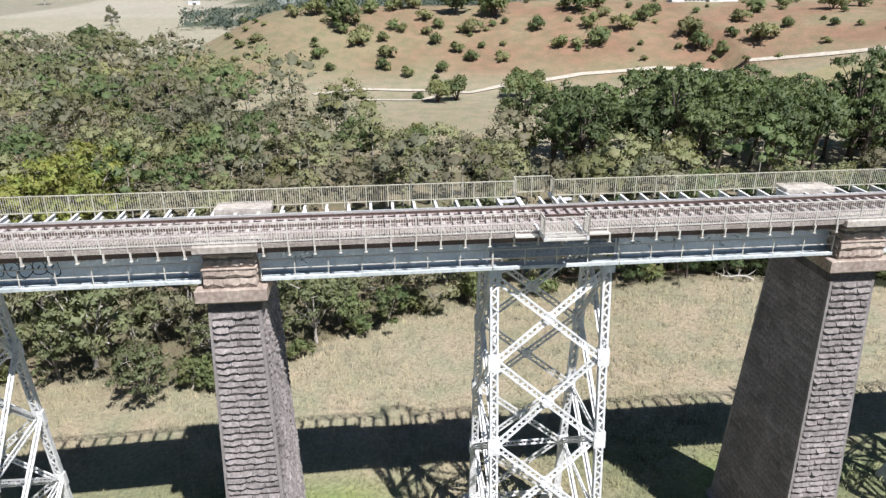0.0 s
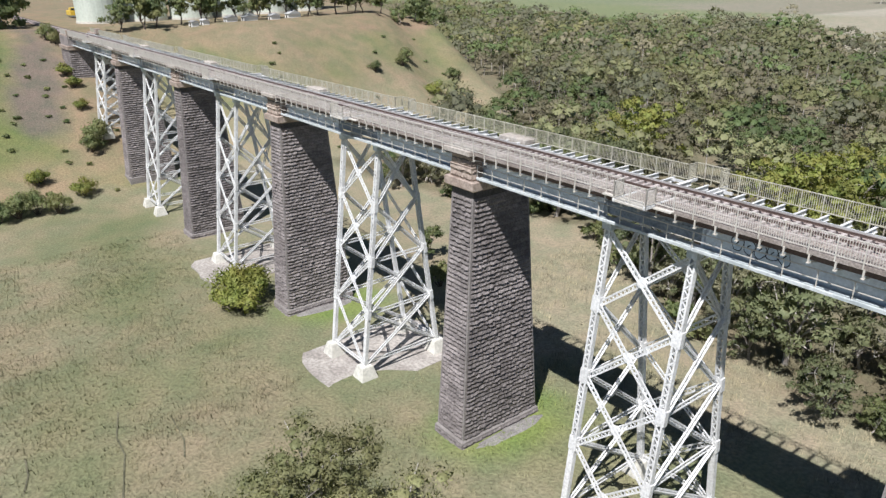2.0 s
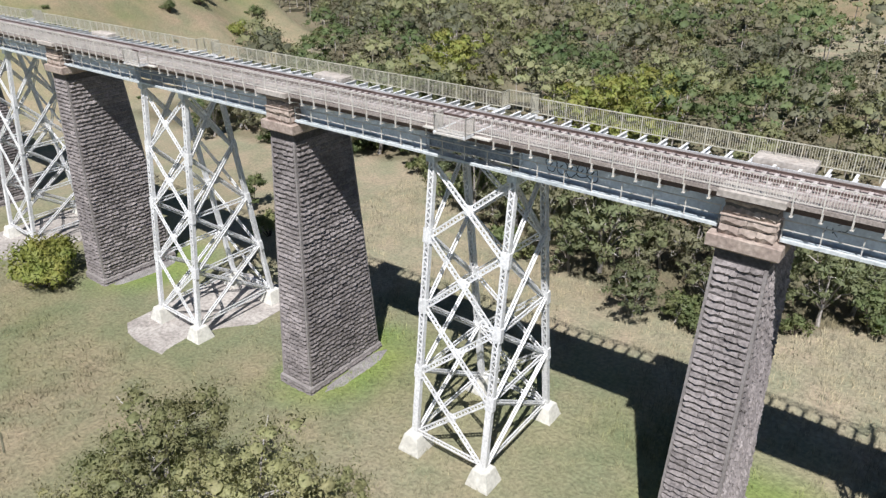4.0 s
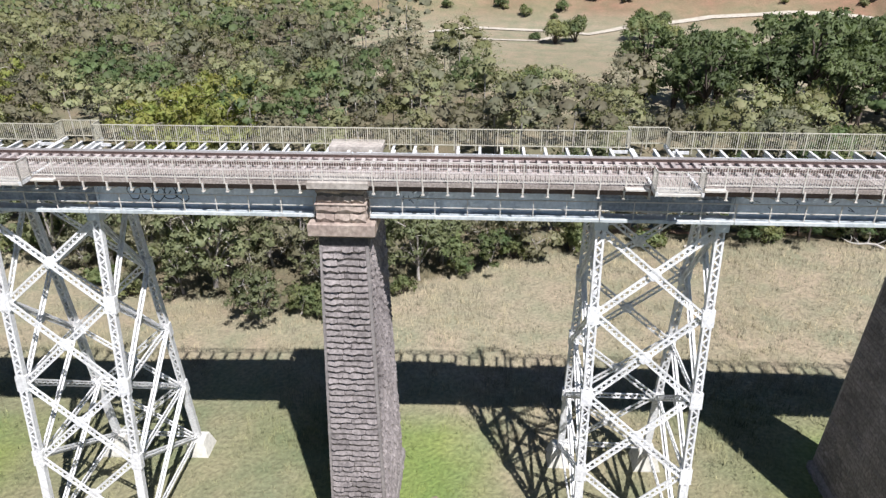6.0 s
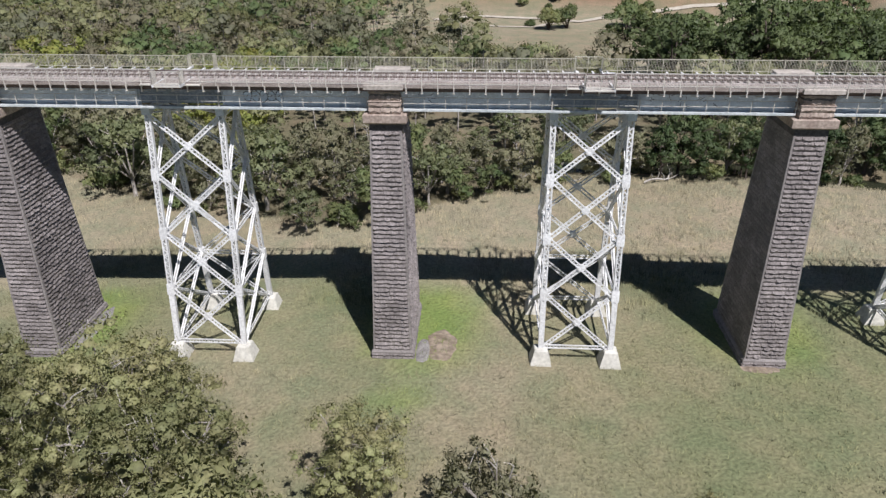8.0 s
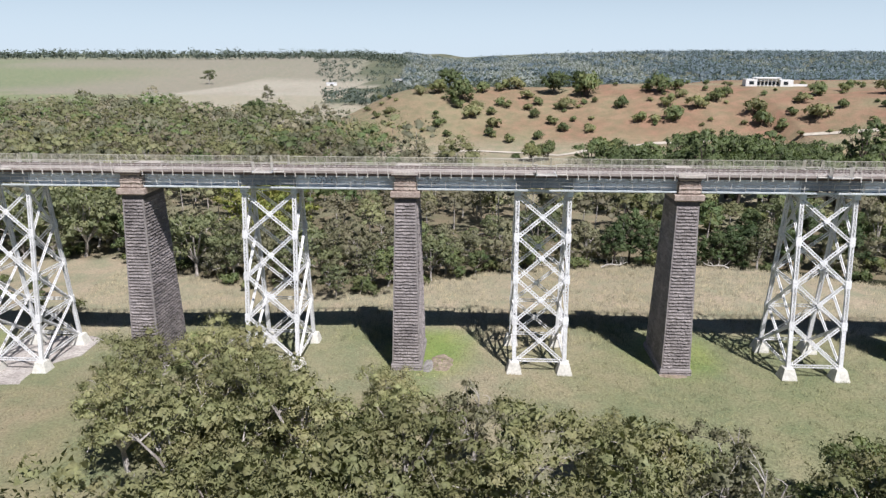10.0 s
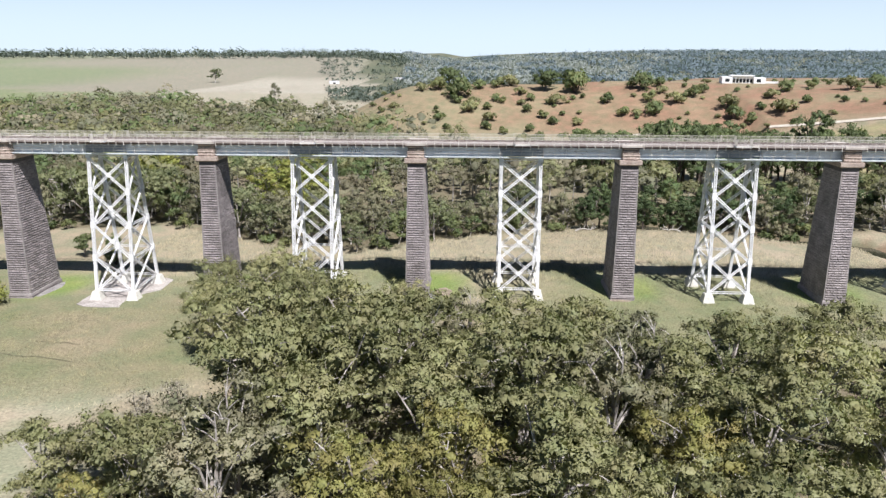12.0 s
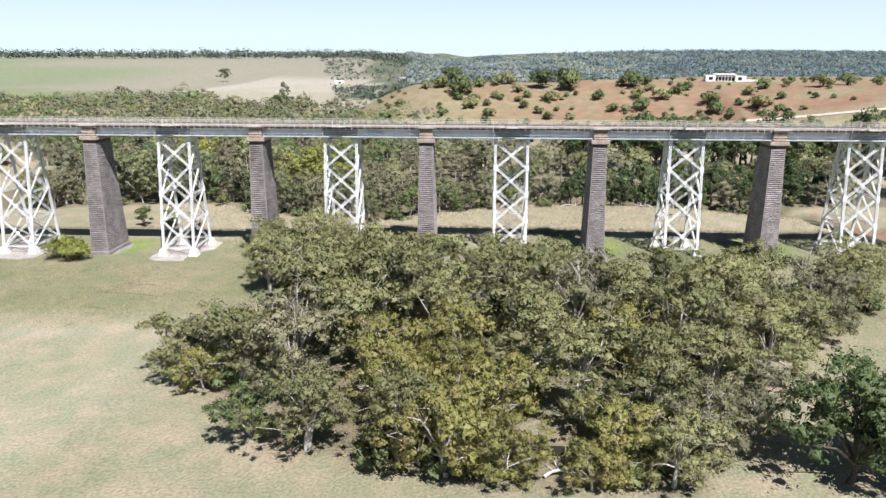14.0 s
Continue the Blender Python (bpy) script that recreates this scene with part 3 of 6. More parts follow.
def half_y(z):
    return 3.40 + (LEDGE_Z - z) * 0.0660


def face_matrix(side, u, z, z1=None):
    """A place on a pier's battered face (0 front, 1 right, 2 back, 3 left), u metres along it, with its axes: along, up, outwards."""
    hx, hy = half_x(z), half_y(z)
    if side in (0, 2):
        s = -1 if side == 0 else 1
        o, a, up = Vector((-s * u, s * hy, z)), Vector((-s, 0, 0)), Vector((0, -s * 0.066, 1)).normalized()
    else:
        s = 1 if side == 1 else -1
        o, a, up = Vector((s * hx, s * u, z)), Vector((0, s, 0)), Vector((-s * 0.0222, 0, 1)).normalized()
    n = a.cross(up)
    return Matrix(((a.x, up.x, n.x, o.x), (a.y, up.y, n.y, o.y), (a.z, up.z, n.z, o.z), (0, 0, 0, 1)))


def pier(k, foot):
    """A tapering bluestone pier: rock-faced courses, plinth, cornice, and a parapet block with a capstone at each end."""
    x = 40.0 * k
    near = abs(k) <= 1
    p = thing("stone_pier", "tall tapering rock-faced bluestone pier with weathered brown cap blocks", "bridge pier", (x, YC, 0), "piers of the viaduct")
    zb = foot - 0.9
    core = Geo().frustum([((-half_x(z) + 0.02, half_x(z) - 0.02), (-half_y(z) + 0.02, half_y(z) - 0.02), z) for z in (zb, LEDGE_Z)])
    part("core", core, MORTAR, p, "recessed dark mortar core")
    for sx in (-1, 1):
        for sy in (-1, 1):
            g = Geo()
            rings = []
            for z in (foot + 0.9, LEDGE_Z - 0.7):
                a, b = sorted((sx * (half_x(z) - 0.17), sx * (half_x(z) + 0.035)))
                c, d = sorted((sy * (half_y(z) - 0.17), sy * (half_y(z) + 0.035)))
                rings.append(((a, b), (c, d), z))
            part("corner_margin", g.frustum(rings), DRAFTED, p, "smooth drafted corner margin")
    # plinth, the dark band under the cornice, cornice, pier top
    hx, hy = half_x(foot) + 0.2, half_y(foot) + 0.2
    part("plinth", Geo().frustum([((-hx, hx), (-hy, hy), zb), ((-hx, hx), (-hy, hy), foot + 0.75), ((-hx + 0.16, hx - 0.16), (-hy + 0.16, hy - 0.16), foot + 0.95)]), DRAFTED, p)
    for side in (0, 1 if k <= 0 else 3) if abs(k) < 4 else ():
        w = hx if side in (0, 2) else hy
        n = max(3, round(2 * w / 1.3))
        for j in range(2):
            for i in range(n):
                m = face_matrix(side, -w + (i + 0.5) * 2 * w / n, foot + 0.02 + 0.4 * j)
                ob = part("plinth_stone", STONE_MESHES[(i * 5 + j * 3 + side) % 12], None, p)
                ob.matrix_basis = Matrix.Translation(m.col[2].xyz * 0.2) @ m @ Matrix.Diagonal((2 * w / n - 0.02, 0.38, 0.8, 1))
    hx, hy = half_x(LEDGE_Z) + 0.05, half_y(LEDGE_Z) + 0.05
    part("band_course", Geo().box(-hx, hx, -hy, hy, LEDGE_Z - 0.75, LEDGE_Z), DARKSTONE, p, "dark course under the cornice")
    part("cornice", Geo().frustum([((-1.85, 1.85), (-3.7, 3.7), LEDGE_Z), ((-2.1, 2.1), (-3.95, 3.95), LEDGE_Z + 0.18), ((-2.1, 2.1), (-3.95, 3.95), LEDGE_TOP - 0.06), ((-2.02, 2.02), (-3.87, 3.87), LEDGE_TOP)]), CAPSTONE, p, "projecting weathered stone cornice")
    for s in (-1, 1):
        y0, y1 = sorted((s * 3.55, s * 2.35))
        part("parapet_core", Geo().box(-1.42, 1.42, y0, y1, LEDGE_TOP, CAP_BOTTOM), MORTAR, p)
        y0, y1 = sorted((s * 4.2, s * 2.6))
        part("capstone", Geo().box(-1.84, 1.84, y0, y1, CAP_BOTTOM, CAP_TOP + 0.05, 0.05), PALE_CAP, p, "smooth pale weathered capstone slab")
        y0, y1 = sorted((s * 3.72, s * 2.33))
        zc = (LEDGE_TOP + CAP_BOTTOM) / 2
        part("string_course", Geo().box(-1.6, 1.6, y0, y1, zc - 0.03, zc + 0.05, 0.03), CAPSTONE, p, "thin brown ledge")
        # rock-faced courses of the block, outer face and both ends
        for row in range(4):
            h = (CAP_BOTTOM - LEDGE_TOP) / 4
            zc = LEDGE_TOP + (row + 0.5) * h
            w = 1.54 if row < 2 else 1.42
            edges = [-w, -w / 3 + rng.uniform(-0.2, 0.2), w / 3 + rng.uniform(-0.2, 0.2), w]
            if row % 2:
                edges = [-w, rng.uniform(-0.3, 0.3), w]
            for a, b in zip(edges, edges[1:]):
                ob = part("stone", BROWN_STONES[rng.integers(4)], None, p)
                out = Vector((0, s, 0))
                al = Vector((-s, 0, 0))
                o = Vector(((a + b) / 2, s * (3.6 if row < 2 else 3.5), zc))
                ob.matrix_basis = Matrix(((al.x, 0, out.x, o.x), (al.y, 0, out.y, o.y), (0, 1, 0, o.z), (0, 0, 0, 1))) @ Matrix.Diagonal((b - a - 0.02, h - 0.02, 1, 1))
            for e in (-1, 1):
                ob = part("stone", BROWN_STONES[rng.integers(4)], None, p)
                al = Vector((0, e, 0))
                o = Vector((e * (w - 0.06), s * 2.95, zc))
                ob.matrix_basis = Matrix(((0, 0, e, o.x), (al.y, 0, 0, o.y), (0, 1, 0, o.z), (0, 0, 0, 1))) @ Matrix.Diagonal((1.18, h - 0.02, 1, 1))
    # the courses of the shaft
    z0, z1 = foot + 0.95, LEDGE_Z - 0.76
    rows = round((z1 - z0) / 0.47)
    h = (z1 - z0) / rows
    rest_v, rest_f, count, singles = [], [], 0, 0
    for row in range(rows):
        zc = z0 + (row + 0.5) * h
        for side in (0, 1, 2, 3):
            w = (half_x(zc) if side in (0, 2) else half_y(zc)) - 0.17
            n = max(2, round(2 * w / 1.0))
            edges = [-w + 2 * w * i / n for i in range(n + 1)]
            shift = (0.5 if row % 2 else 0.0) * 2 * w / n
            edges = [-w] + [e + shift * 0.9 - 0.2 + rng.uniform(-0.3, 0.3) for e in edges[1:-1]] + [w]
            for a, b in zip(edges, edges[1:]):
                m = face_matrix(side, (a + b) / 2, zc) @ Matrix.Diagonal((b - a - 0.025, h - 0.035, rng.uniform(0.7, 1.15), 1))
                kind = int(rng.integers(12))
                away = side in (2, 3) or (side == 1 and k > 0) or k == 4
                single = near and singles < 250 and (side == 0 or (side == 1 and k <= 0 and zc > 10))
                if single:
                    singles += 1
                    ob = part("stone", STONE_MESHES[kind], None, p)
                    ob.matrix_basis = m
                else:
                    sv, sf = PLAIN[kind % 4] if away else STONES[kind]
                    mm = np.array(m)
                    rest_v.append(sv @ mm[:3, :3].T + mm[:3, 3])
                    rest_f += [tuple(i + count for i in q) for q in sf]
                    count += len(sv)
    me = bpy.data.meshes.new("masonry_face")
    me.from_pydata(np.concatenate(rest_v).tolist(), [], rest_f)
    me.materials.append(BLUESTONE)
    tagged(part("masonry_face", me, None, p), kind="stuff")
    return p


# ---- steel trestles ----
LEG_X = 3.72


def leg_y(z):
    """How far a leg stands from the trestle's middle line."""
    return 2.10 + (24.35 - z) * 0.1265


def trestle(x, foot):
    t = thing("steel_trestle", "white lattice steel trestle tower on concrete footings", "trestle tower", (x, YC, 0), "trestles of the viaduct")
    bottom = foot + 1.75
    zs = [24.35 + (bottom - 24.35) * i / 4 for i in range(5)]
    for sx in (-1, 1):
        for sy in (-1, 1):
            leg = Geo()
            p, q = Vector((sx * LEG_X, sy * leg_y(bottom), bottom)), Vector((sx * LEG_X, sy * leg_y(24.35), 24.35))
            leg.laced(p, q, 0.58, 0.42, (1, 0, 0), 0.42, 0.14, 0.12, (-0.2, 0.2))
            split = p.lerp(q, 0.22)
            leg.beam(p, split, 0.5, 0.40, (1, 0, 0))
            ob = part("leg", leg, WHITE_STEEL, t, "laced white column")
            for z in zs[1:4]:
                o = Vector((sx * LEG_X, sy * leg_y(z), z))
                lean = Vector((0, -sy * 0.1265, 1)).normalized() * 0.62
                g = Geo().beam(o - lean, o + lean, 0.80, 0.435, (1, 0, 0))
                g.beam(o - lean * 0.8, o + lean * 0.8, 0.565, 0.47, (1, 0, 0))
                part("gusset_plate", g, WHITE_STEEL, ob)
            cap = Geo().box(sx * LEG_X - 0.42, sx * LEG_X + 0.42, sy * leg_y(24.35) - 0.42, sy * leg_y(24.35) + 0.42, 24.2, 24.86, 0.03)
            part("bearing_block", cap, GREY_STEEL, ob, "grey bearing block")
            yb = sy * leg_y(bottom)
            f = Geo().frustum([((sx * LEG_X - 1.18, sx * LEG_X + 1.18), (yb - 1.18, yb + 1.18), foot - 0.9), ((sx * LEG_X - 1.14, sx * LEG_X + 1.14), (yb - 1.14, yb + 1.14), foot + 0.1),
                               ((sx * LEG_X - 0.72, sx * LEG_X + 0.72), (yb - 0.72, yb + 0.72), bottom - 0.1), ((sx * LEG_X - 0.62, sx * LEG_X + 0.62), (yb - 0.62, yb + 0.62), bottom)])
            part("footing", f, CONCRETE, t, "tapered pale concrete footing")
    for i in range(4):
        za, zb = zs[i], zs[i + 1]
        ya, yb = leg_y(za), leg_y(zb)
        if i == 0:
            za -= 0.35
            ya = leg_y(za)
        for sy in (-1, 1):
            out = Vector((0, sy, 0.1265))
            for sx in (-1, 1):
                d = 0.1 * sx
                a = Vector((sx * (LEG_X - 0.2), sy * ya + d, za))
                b = Vector((-sx * (LEG_X - 0.2), sy * yb + d, zb))
                side = (b - a).cross(out)
                part("diagonal_brace", Geo().laced(a, b, 0.51, 0.09, side, 0.42, 0.13, 0.065, crossed=sy < 0 and abs(x) < 70), WHITE_STEEL, t)
            mid = Vector((0, sy * (ya + yb) / 2, (za + zb) / 2))
            part("gusset_plate", Geo().plate(mid, (1, 0, 0), Vector((0, -sy * 0.1265, 1)), 0.42, 0.4, 0.23), WHITE_STEEL, t)
        for sx in (-1, 1):
            for sy in (-1, 1):
                d = 0.1 * sy
                a = Vector((sx * LEG_X + d, sy * (ya - 0.15), za))
                b = Vector((sx * LEG_X + d, -sy * (yb - 0.15), zb))
                side = (b - a).cross(Vector((1, 0, 0)))
                part("diagonal_brace", Geo().laced(a, b, 0.5, 0.09, side, 0.34, 0.13, 0.085).laced(a, b, 0.4, 0.07, (1, 0, 0), 0.36, 0.11, 0.085), WHITE_STEEL, t)
            part("gusset_plate", Geo().plate((sx * LEG_X, 0, (za + zb) / 2), (0, 1, 0), (0, 0, 1), 0.36, 0.36, 0.23), WHITE_STEEL, t)
    for z, faces in ((zs[3], "side back"), (zs[2], "side"), (zs[4] + 0.15, "side front back")):
        y = leg_y(z)
        if "side" in faces:
            for sx in (-1, 1):
                part("strut", Geo().laced((sx * LEG_X, -y + 0.2, z), (sx * LEG_X, y - 0.2, z), 0.5, 0.1, (0, 0, 1), 0.34, 0.11, 0.085), WHITE_STEEL, t)
        for sy, nm in ((-1, "front"), (1, "back")):
            if nm in faces:
                part("strut", Geo().laced((-LEG_X + 0.2, sy * y, z), (LEG_X - 0.2, sy * y, z), 0.5, 0.1, (0, 0, 1), 0.34, 0.11, 0.085), WHITE_STEEL, t)
    y = leg_y(24.35)
    for sx in (-1, 1):
        g = Geo().beam((sx * LEG_X, -y, 24.5), (sx * LEG_X, y, 24.5), 0.62, 0.12, (0, 0, 1))
        g.beam((sx * LEG_X, -y, 24.82), (sx * LEG_X, y, 24.82), 0.06, 0.4, (0, 0, 1))
        part("cap_beam", g, GREY_STEEL, t)
    for sx in (-1, 1):
        a, b = Vector((sx * (LEG_X - 0.4), -y + 0.3, 24.3)), Vector((-sx * (LEG_X - 0.4), y - 0.3, 24.3 + 0.12 * sx))
        part("plan_brace", Geo().laced(a, b, 0.36, 0.08, (1, 0, 0), 0.45, 0.09, 0.07), WHITE_STEEL, t)
    return t


# ---- girders, deck, track ----
def girder(x0, x1, y, out):
    """A plate girder with flanges and stiffeners, from a pier to a trestle; out: which way its outer face looks."""
    g = thing("plate_girder", "blue-grey painted steel plate girder", "girder", (x0, y, 0), "girders of the viaduct")
    n = x1 - x0
    part("web", Geo().box(0, n, -0.03, 0.03, 25.05, 27.3), GREY_STEEL, g)
    part("bottom_flange", Geo().box(0, n, -0.36, 0.36, 24.88, 25.06), FLANGE_STEEL, g, "pale riveted bottom flange")
    part("edge_strip", Geo().box(0.4, n - 0.4, out * 0.36 - 0.05, out * 0.36 + 0.05, 24.98, 25.2, 0.02), FLANGE_STEEL, g, "pale flange edge strip")
    part("top_flange", Geo().box(0, n, -0.3, 0.3, 27.29, 27.4), GREY_STEEL, g)
    part("web_splice", Geo().box(0, n, out * 0.03, out * 0.045, 25.95, 26.03), GREY_STEEL, g)
    for e in (0.2, n - 0.2):
        part("end_stiffener", Geo().box(e - 0.06, e + 0.06, -0.28, 0.28, 25.06, 27.29), GREY_STEEL, g)
    return g


def gallery_rail(x0, x1, y, group):
    """The inspection ledge along a girder's foot with its low handrail."""
    r = thing("inspection_gallery", "pale steel ledge with a thin handrail along the girder foot", "handrail", (x0, y, 0), group)
    n = x1 - x0
    count = max(2, round(n / 2.1))
    part("ledge", Geo().box(0, n, -0.1, 0.72, 25.12, 25.2), GREY_STEEL, r, "grey ledge plates")
    strip = Geo()
    for i in range(count):
        u = n * i / count
        strip.box(u + 0.01, u + n / count - 0.01, -0.14, 0.06, 25.1, 25.3 + 0.03 * (i % 2), 0.02)
    part("edge_strip", strip, FLANGE_STEEL, r, "pale edge strip")
    for i in range(count + 1):
        part("post", Geo().box(n * i / count - 0.03, n * i / count + 0.03, -0.03, 0.03, 25.2, 26.4), NEAR_RAIL, r)
    part("top_rail", Geo().box(-0.05, n + 0.05, -0.03, 0.03, 26.37, 26.43), NEAR_RAIL, r)
    part("mid_rail", Geo().box(-0.05, n + 0.05, -0.025, 0.025, 25.8, 25.85), NEAR_RAIL, r)
    return r


BAY = 40.0 / 27


def fence(line, zb, mat, group, label, single):
    """A picket fence along a line of corners: posts, two rails and pickets."""
    ox, oy = line[0]
    f = thing("picket_fence", label, "railing", (ox, oy, zb), group)
    rest = Geo()
    picket = Geo().box(-0.014, 0.014, -0.014, 0.014, 0.1, 1.22).mesh("picket", mat)
    post = Geo().box(-0.035, 0.035, -0.035, 0.035, -0.3, 1.28).mesh("post", mat)
    for (ax, ay), (bx, by) in zip(line, line[1:]):
        d = math.hypot(bx - ax, by - ay)
        a, b = Vector((ax - ox, ay - oy, 0)), Vector((bx - ox, by - oy, 0))
        part("top_rail", Geo().beam(a + Vector((0, 0, 1.24)), b + Vector((0, 0, 1.24)), 0.06, 0.05, (0, 0, 1)), mat, f)
        part("bottom_rail", Geo().beam(a + Vector((0, 0, 0.1)), b + Vector((0, 0, 0.1)), 0.06, 0.05, (0, 0, 1)), mat, f)
        bays = max(1, round(d / BAY))
        for i in range(bays + 1):
            part("post", post, None, f).location = a.lerp(b, i / bays)
            if i < bays:
                for j in range(1, 10):
                    o = a.lerp(b, (i + j / 10) / bays)
                    if single:
                        part("picket", picket, None, f).location = o
                    else:
                        rest.box(o.x - 0.014, o.x + 0.014, o.y - 0.014, o.y + 0.014, 0.1, 1.22)
    if rest.v:
        tagged(part("picket_infill", rest, mat, f), kind="stuff")
    return f


NEAR_Y, FAR_Y, NEAR_Z, FAR_Z = 0.0, 7.6, 27.78, 27.5
G_NEAR, G_FAR = YC - 2.15, YC + 2.15


def superstructure():
    ends = [-212.0] + PIERS + [212.0]
    for x0, x1 in zip(ends, ends[1:]):
        mid = round(((x0 + x1) / 2 - 19.85) / 40) * 40 + 19.85
        for a, b in ((x0 + 0.1, mid - LEG_X - 0.35), (mid + LEG_X + 0.35, x1 - 0.1)):
            for y, out in ((G_NEAR, -1), (G_FAR, 1)):
                girder(a, b, y, out)
            gallery_rail(max(a, x0 + 1.75), min(b, x1 - 1.75), 0.78, "inspection handrails")
        # over the trestle: a recessed older girder and frame, recess shade in their colour
        o = thing("trestle_head_frame", "recessed steel frame over the trestle, darkened for its shade", "girder", (mid, YC, 0), "head frames")
        for s in (-1, 1):
            n = LEG_X + 0.4
            part("web", Geo().box(-n, n, s * 1.95 - 0.03, s * 1.95 + 0.03, 25.3, 27.35), DARK_STEEL, o, "recessed web with its shade put into the grey")
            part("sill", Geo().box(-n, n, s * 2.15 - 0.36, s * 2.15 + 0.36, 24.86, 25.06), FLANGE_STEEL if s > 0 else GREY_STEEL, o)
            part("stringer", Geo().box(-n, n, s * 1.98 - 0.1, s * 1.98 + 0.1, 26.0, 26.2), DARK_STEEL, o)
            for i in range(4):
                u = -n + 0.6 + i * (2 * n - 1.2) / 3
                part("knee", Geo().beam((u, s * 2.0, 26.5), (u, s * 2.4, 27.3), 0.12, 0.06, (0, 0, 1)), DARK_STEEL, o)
        gallery_rail(mid - LEG_X - 0.3, mid + LEG_X + 0.3, 0.78, "inspection handrails")
        for s, y0, zb, mat in ((-1, NEAR_Y, NEAR_Z, NEAR_RAIL), (1, FAR_Y, FAR_Z, CREAM_STEEL)):
            c = mid + (0.0 if s < 0 else 0.12)
            r = thing("track_refuge", "small railed refuge platform beside the track", "refuge", (c, y0, zb), "track refuges")
            if s < 0:
                part("platform", Geo().box(-1.35, 1.35, -1.05, 0.02, -0.22, -0.06, 0.02), NEAR_RAIL, r, "pale platform floor")
                part("apron", Geo().box(-2.9, -1.5, -0.4, 0.0, -0.2, -0.1), NEAR_RAIL, r)
                part("apron", Geo().box(1.5, 2.9, -0.4, 0.0, -0.2, -0.1), NEAR_RAIL, r)
            for u in (-1.3, 1.3):
                part("platform_beam", Geo().beam((u, s * -2.4, -0.1), (u, s * 1.1, -0.1), 0.22, 0.16, (0, 0, 1)), WHITE_STEEL, r)
                if s > 0:
                    part("side_beam", Geo().beam((u + math.copysign(0.2, u), s * -0.3, -0.12), (u + math.copysign(1.3, u), s * -0.3, -0.12), 0.2, 0.1, (0, 0, 1)), WHITE_STEEL, r)
            fence([(c - 1.35, y0), (c - 1.35, y0 + s * 1.0), (c + 1.35, y0 + s * 1.0), (c + 1.35, y0)], zb, mat, "refuge railings", "pale picket railing round a track refuge", False)
    stops = [-212.0] + TRESTLES + [212.0]
    for x0, x1 in zip(stops, stops[1:]):
        a = x0 + (1.35 if x0 > -212 else 0)
        b = x1 - (1.35 if x1 < 212 else 0)
        single = -22 < x0 and x1 < 22
        if b - a < 2:
            continue
        fence([(a, NEAR_Y), (b, NEAR_Y)], NEAR_Z, NEAR_RAIL, "near parapet railings", "pale painted picket railing along the timber walkway", single)
        fence([(a + 0.12, FAR_Y), (b + 0.12, FAR_Y)], FAR_Z, CREAM_STEEL, "far parapet railings", "cream painted picket railing on cantilever beams", single)
    # walkway, brackets, kerbs, cantilever beams
    deck = thing("bridge_deck", "weathered timber walkway and deck of the viaduct", "bridge deck", (0, 0, 0), kind="structure")
    part("deck_boards", Geo().box(-330, 214, 1.5, 4.9, 27.5, 27.66), DECKING, deck)
    part("edge_beam", Geo().box(-212, 212, 0.02, 0.14, 27.46, 27.74, 0.02), TIMBER, deck)
    # dark edge strip, made deep enough to stand for the shaded gap below
    part("fascia_stringer", Geo().box(-212, 212, 0.24, 0.44, 27.08, 27.45), RAIL_STEEL, deck, "dark edge strip under the walkway, deepened for the shaded gap")
    part("cover_strip", Geo().box(-212, 212, 1.5, 1.66, 27.74, 27.84, 0.02), SLEEPER, deck, "pale cable cover strip")
    for i in range(70):
        x = -212 + 6.06 * i
        part("kerb", Geo().box(x, x + 6.02, 4.5, 5.0, 27.66, 27.86, 0.03), KERB, deck)
    plank = Geo().box(-0.125, 0.125, 0.15, 1.48, 27.66, 27.74).mesh("plank", TIMBER)
    rest = Geo()
    for i in range(1480):
        x = -211.8 + i * 0.2865
        if abs(x) < 42:
            ob = part("plank", plank, None, deck)
            ob.location = (x, 0, rng.uniform(-0.012, 0.012))
        else:
            z = rng.uniform(-0.012, 0.012)
            rest.box(x - 0.125, x + 0.125, 0.15, 1.48, 27.66 + z, 27.74 + z)
    tagged(part("planks", rest, TIMBER, deck), kind="stuff")
    bracket = Geo().beam((0, G_NEAR, 27.36), (0, -0.02, 27.42), 0.16, 0.09, (0, 0, 1)).beam((0, 0.0, 26.98), (0, 0.0, 27.5), 0.1, 0.08, (1, 0, 0)).beam((0, 0.02, 27.02), (0, G_NEAR - 0.1, 26.6), 0.07, 0.06, (0, 0, 1)).box(-0.1, 0.1, -0.07, 0.07, 26.94, 26.99)
    bracket = bracket.mesh("walkway_bracket", NEAR_RAIL)
    beam = Geo().box(-0.09, 0.09, 4.9, FAR_Y + 0.12, 27.46, 27.5).box(-0.02, 0.02, 4.9, FAR_Y + 0.1, 27.15, 27.47).box(-0.1, 0.1, 4.9, FAR_Y + 0.12, 27.12, 27.16).mesh("cantilever_beam", WHITE_STEEL)
    for i in range(286):
        x = -211.2 + i * BAY
        if abs((x + 20) % 40 - 20) > 1.9:
            part("walkway_bracket", bracket, None, deck).location = (x, 0, 0)
        part("cantilever_beam", beam, None, deck).location = (x + 0.4, 0, 0)
    # the single line
    track = thing("railway_track", "single railway line on pale timber sleepers", "railway track", (0, 3.2, 0), kind="structure")
    for s in (-0.8, 0.8):
        g = Geo().box(-420, 212, s - 0.065, s + 0.065, 27.86, 27.89).box(-420, 212, s - 0.015, s + 0.015, 27.89, 27.99).box(-420, 212, s - 0.038, s + 0.038, 27.985, 28.03, 0.01)
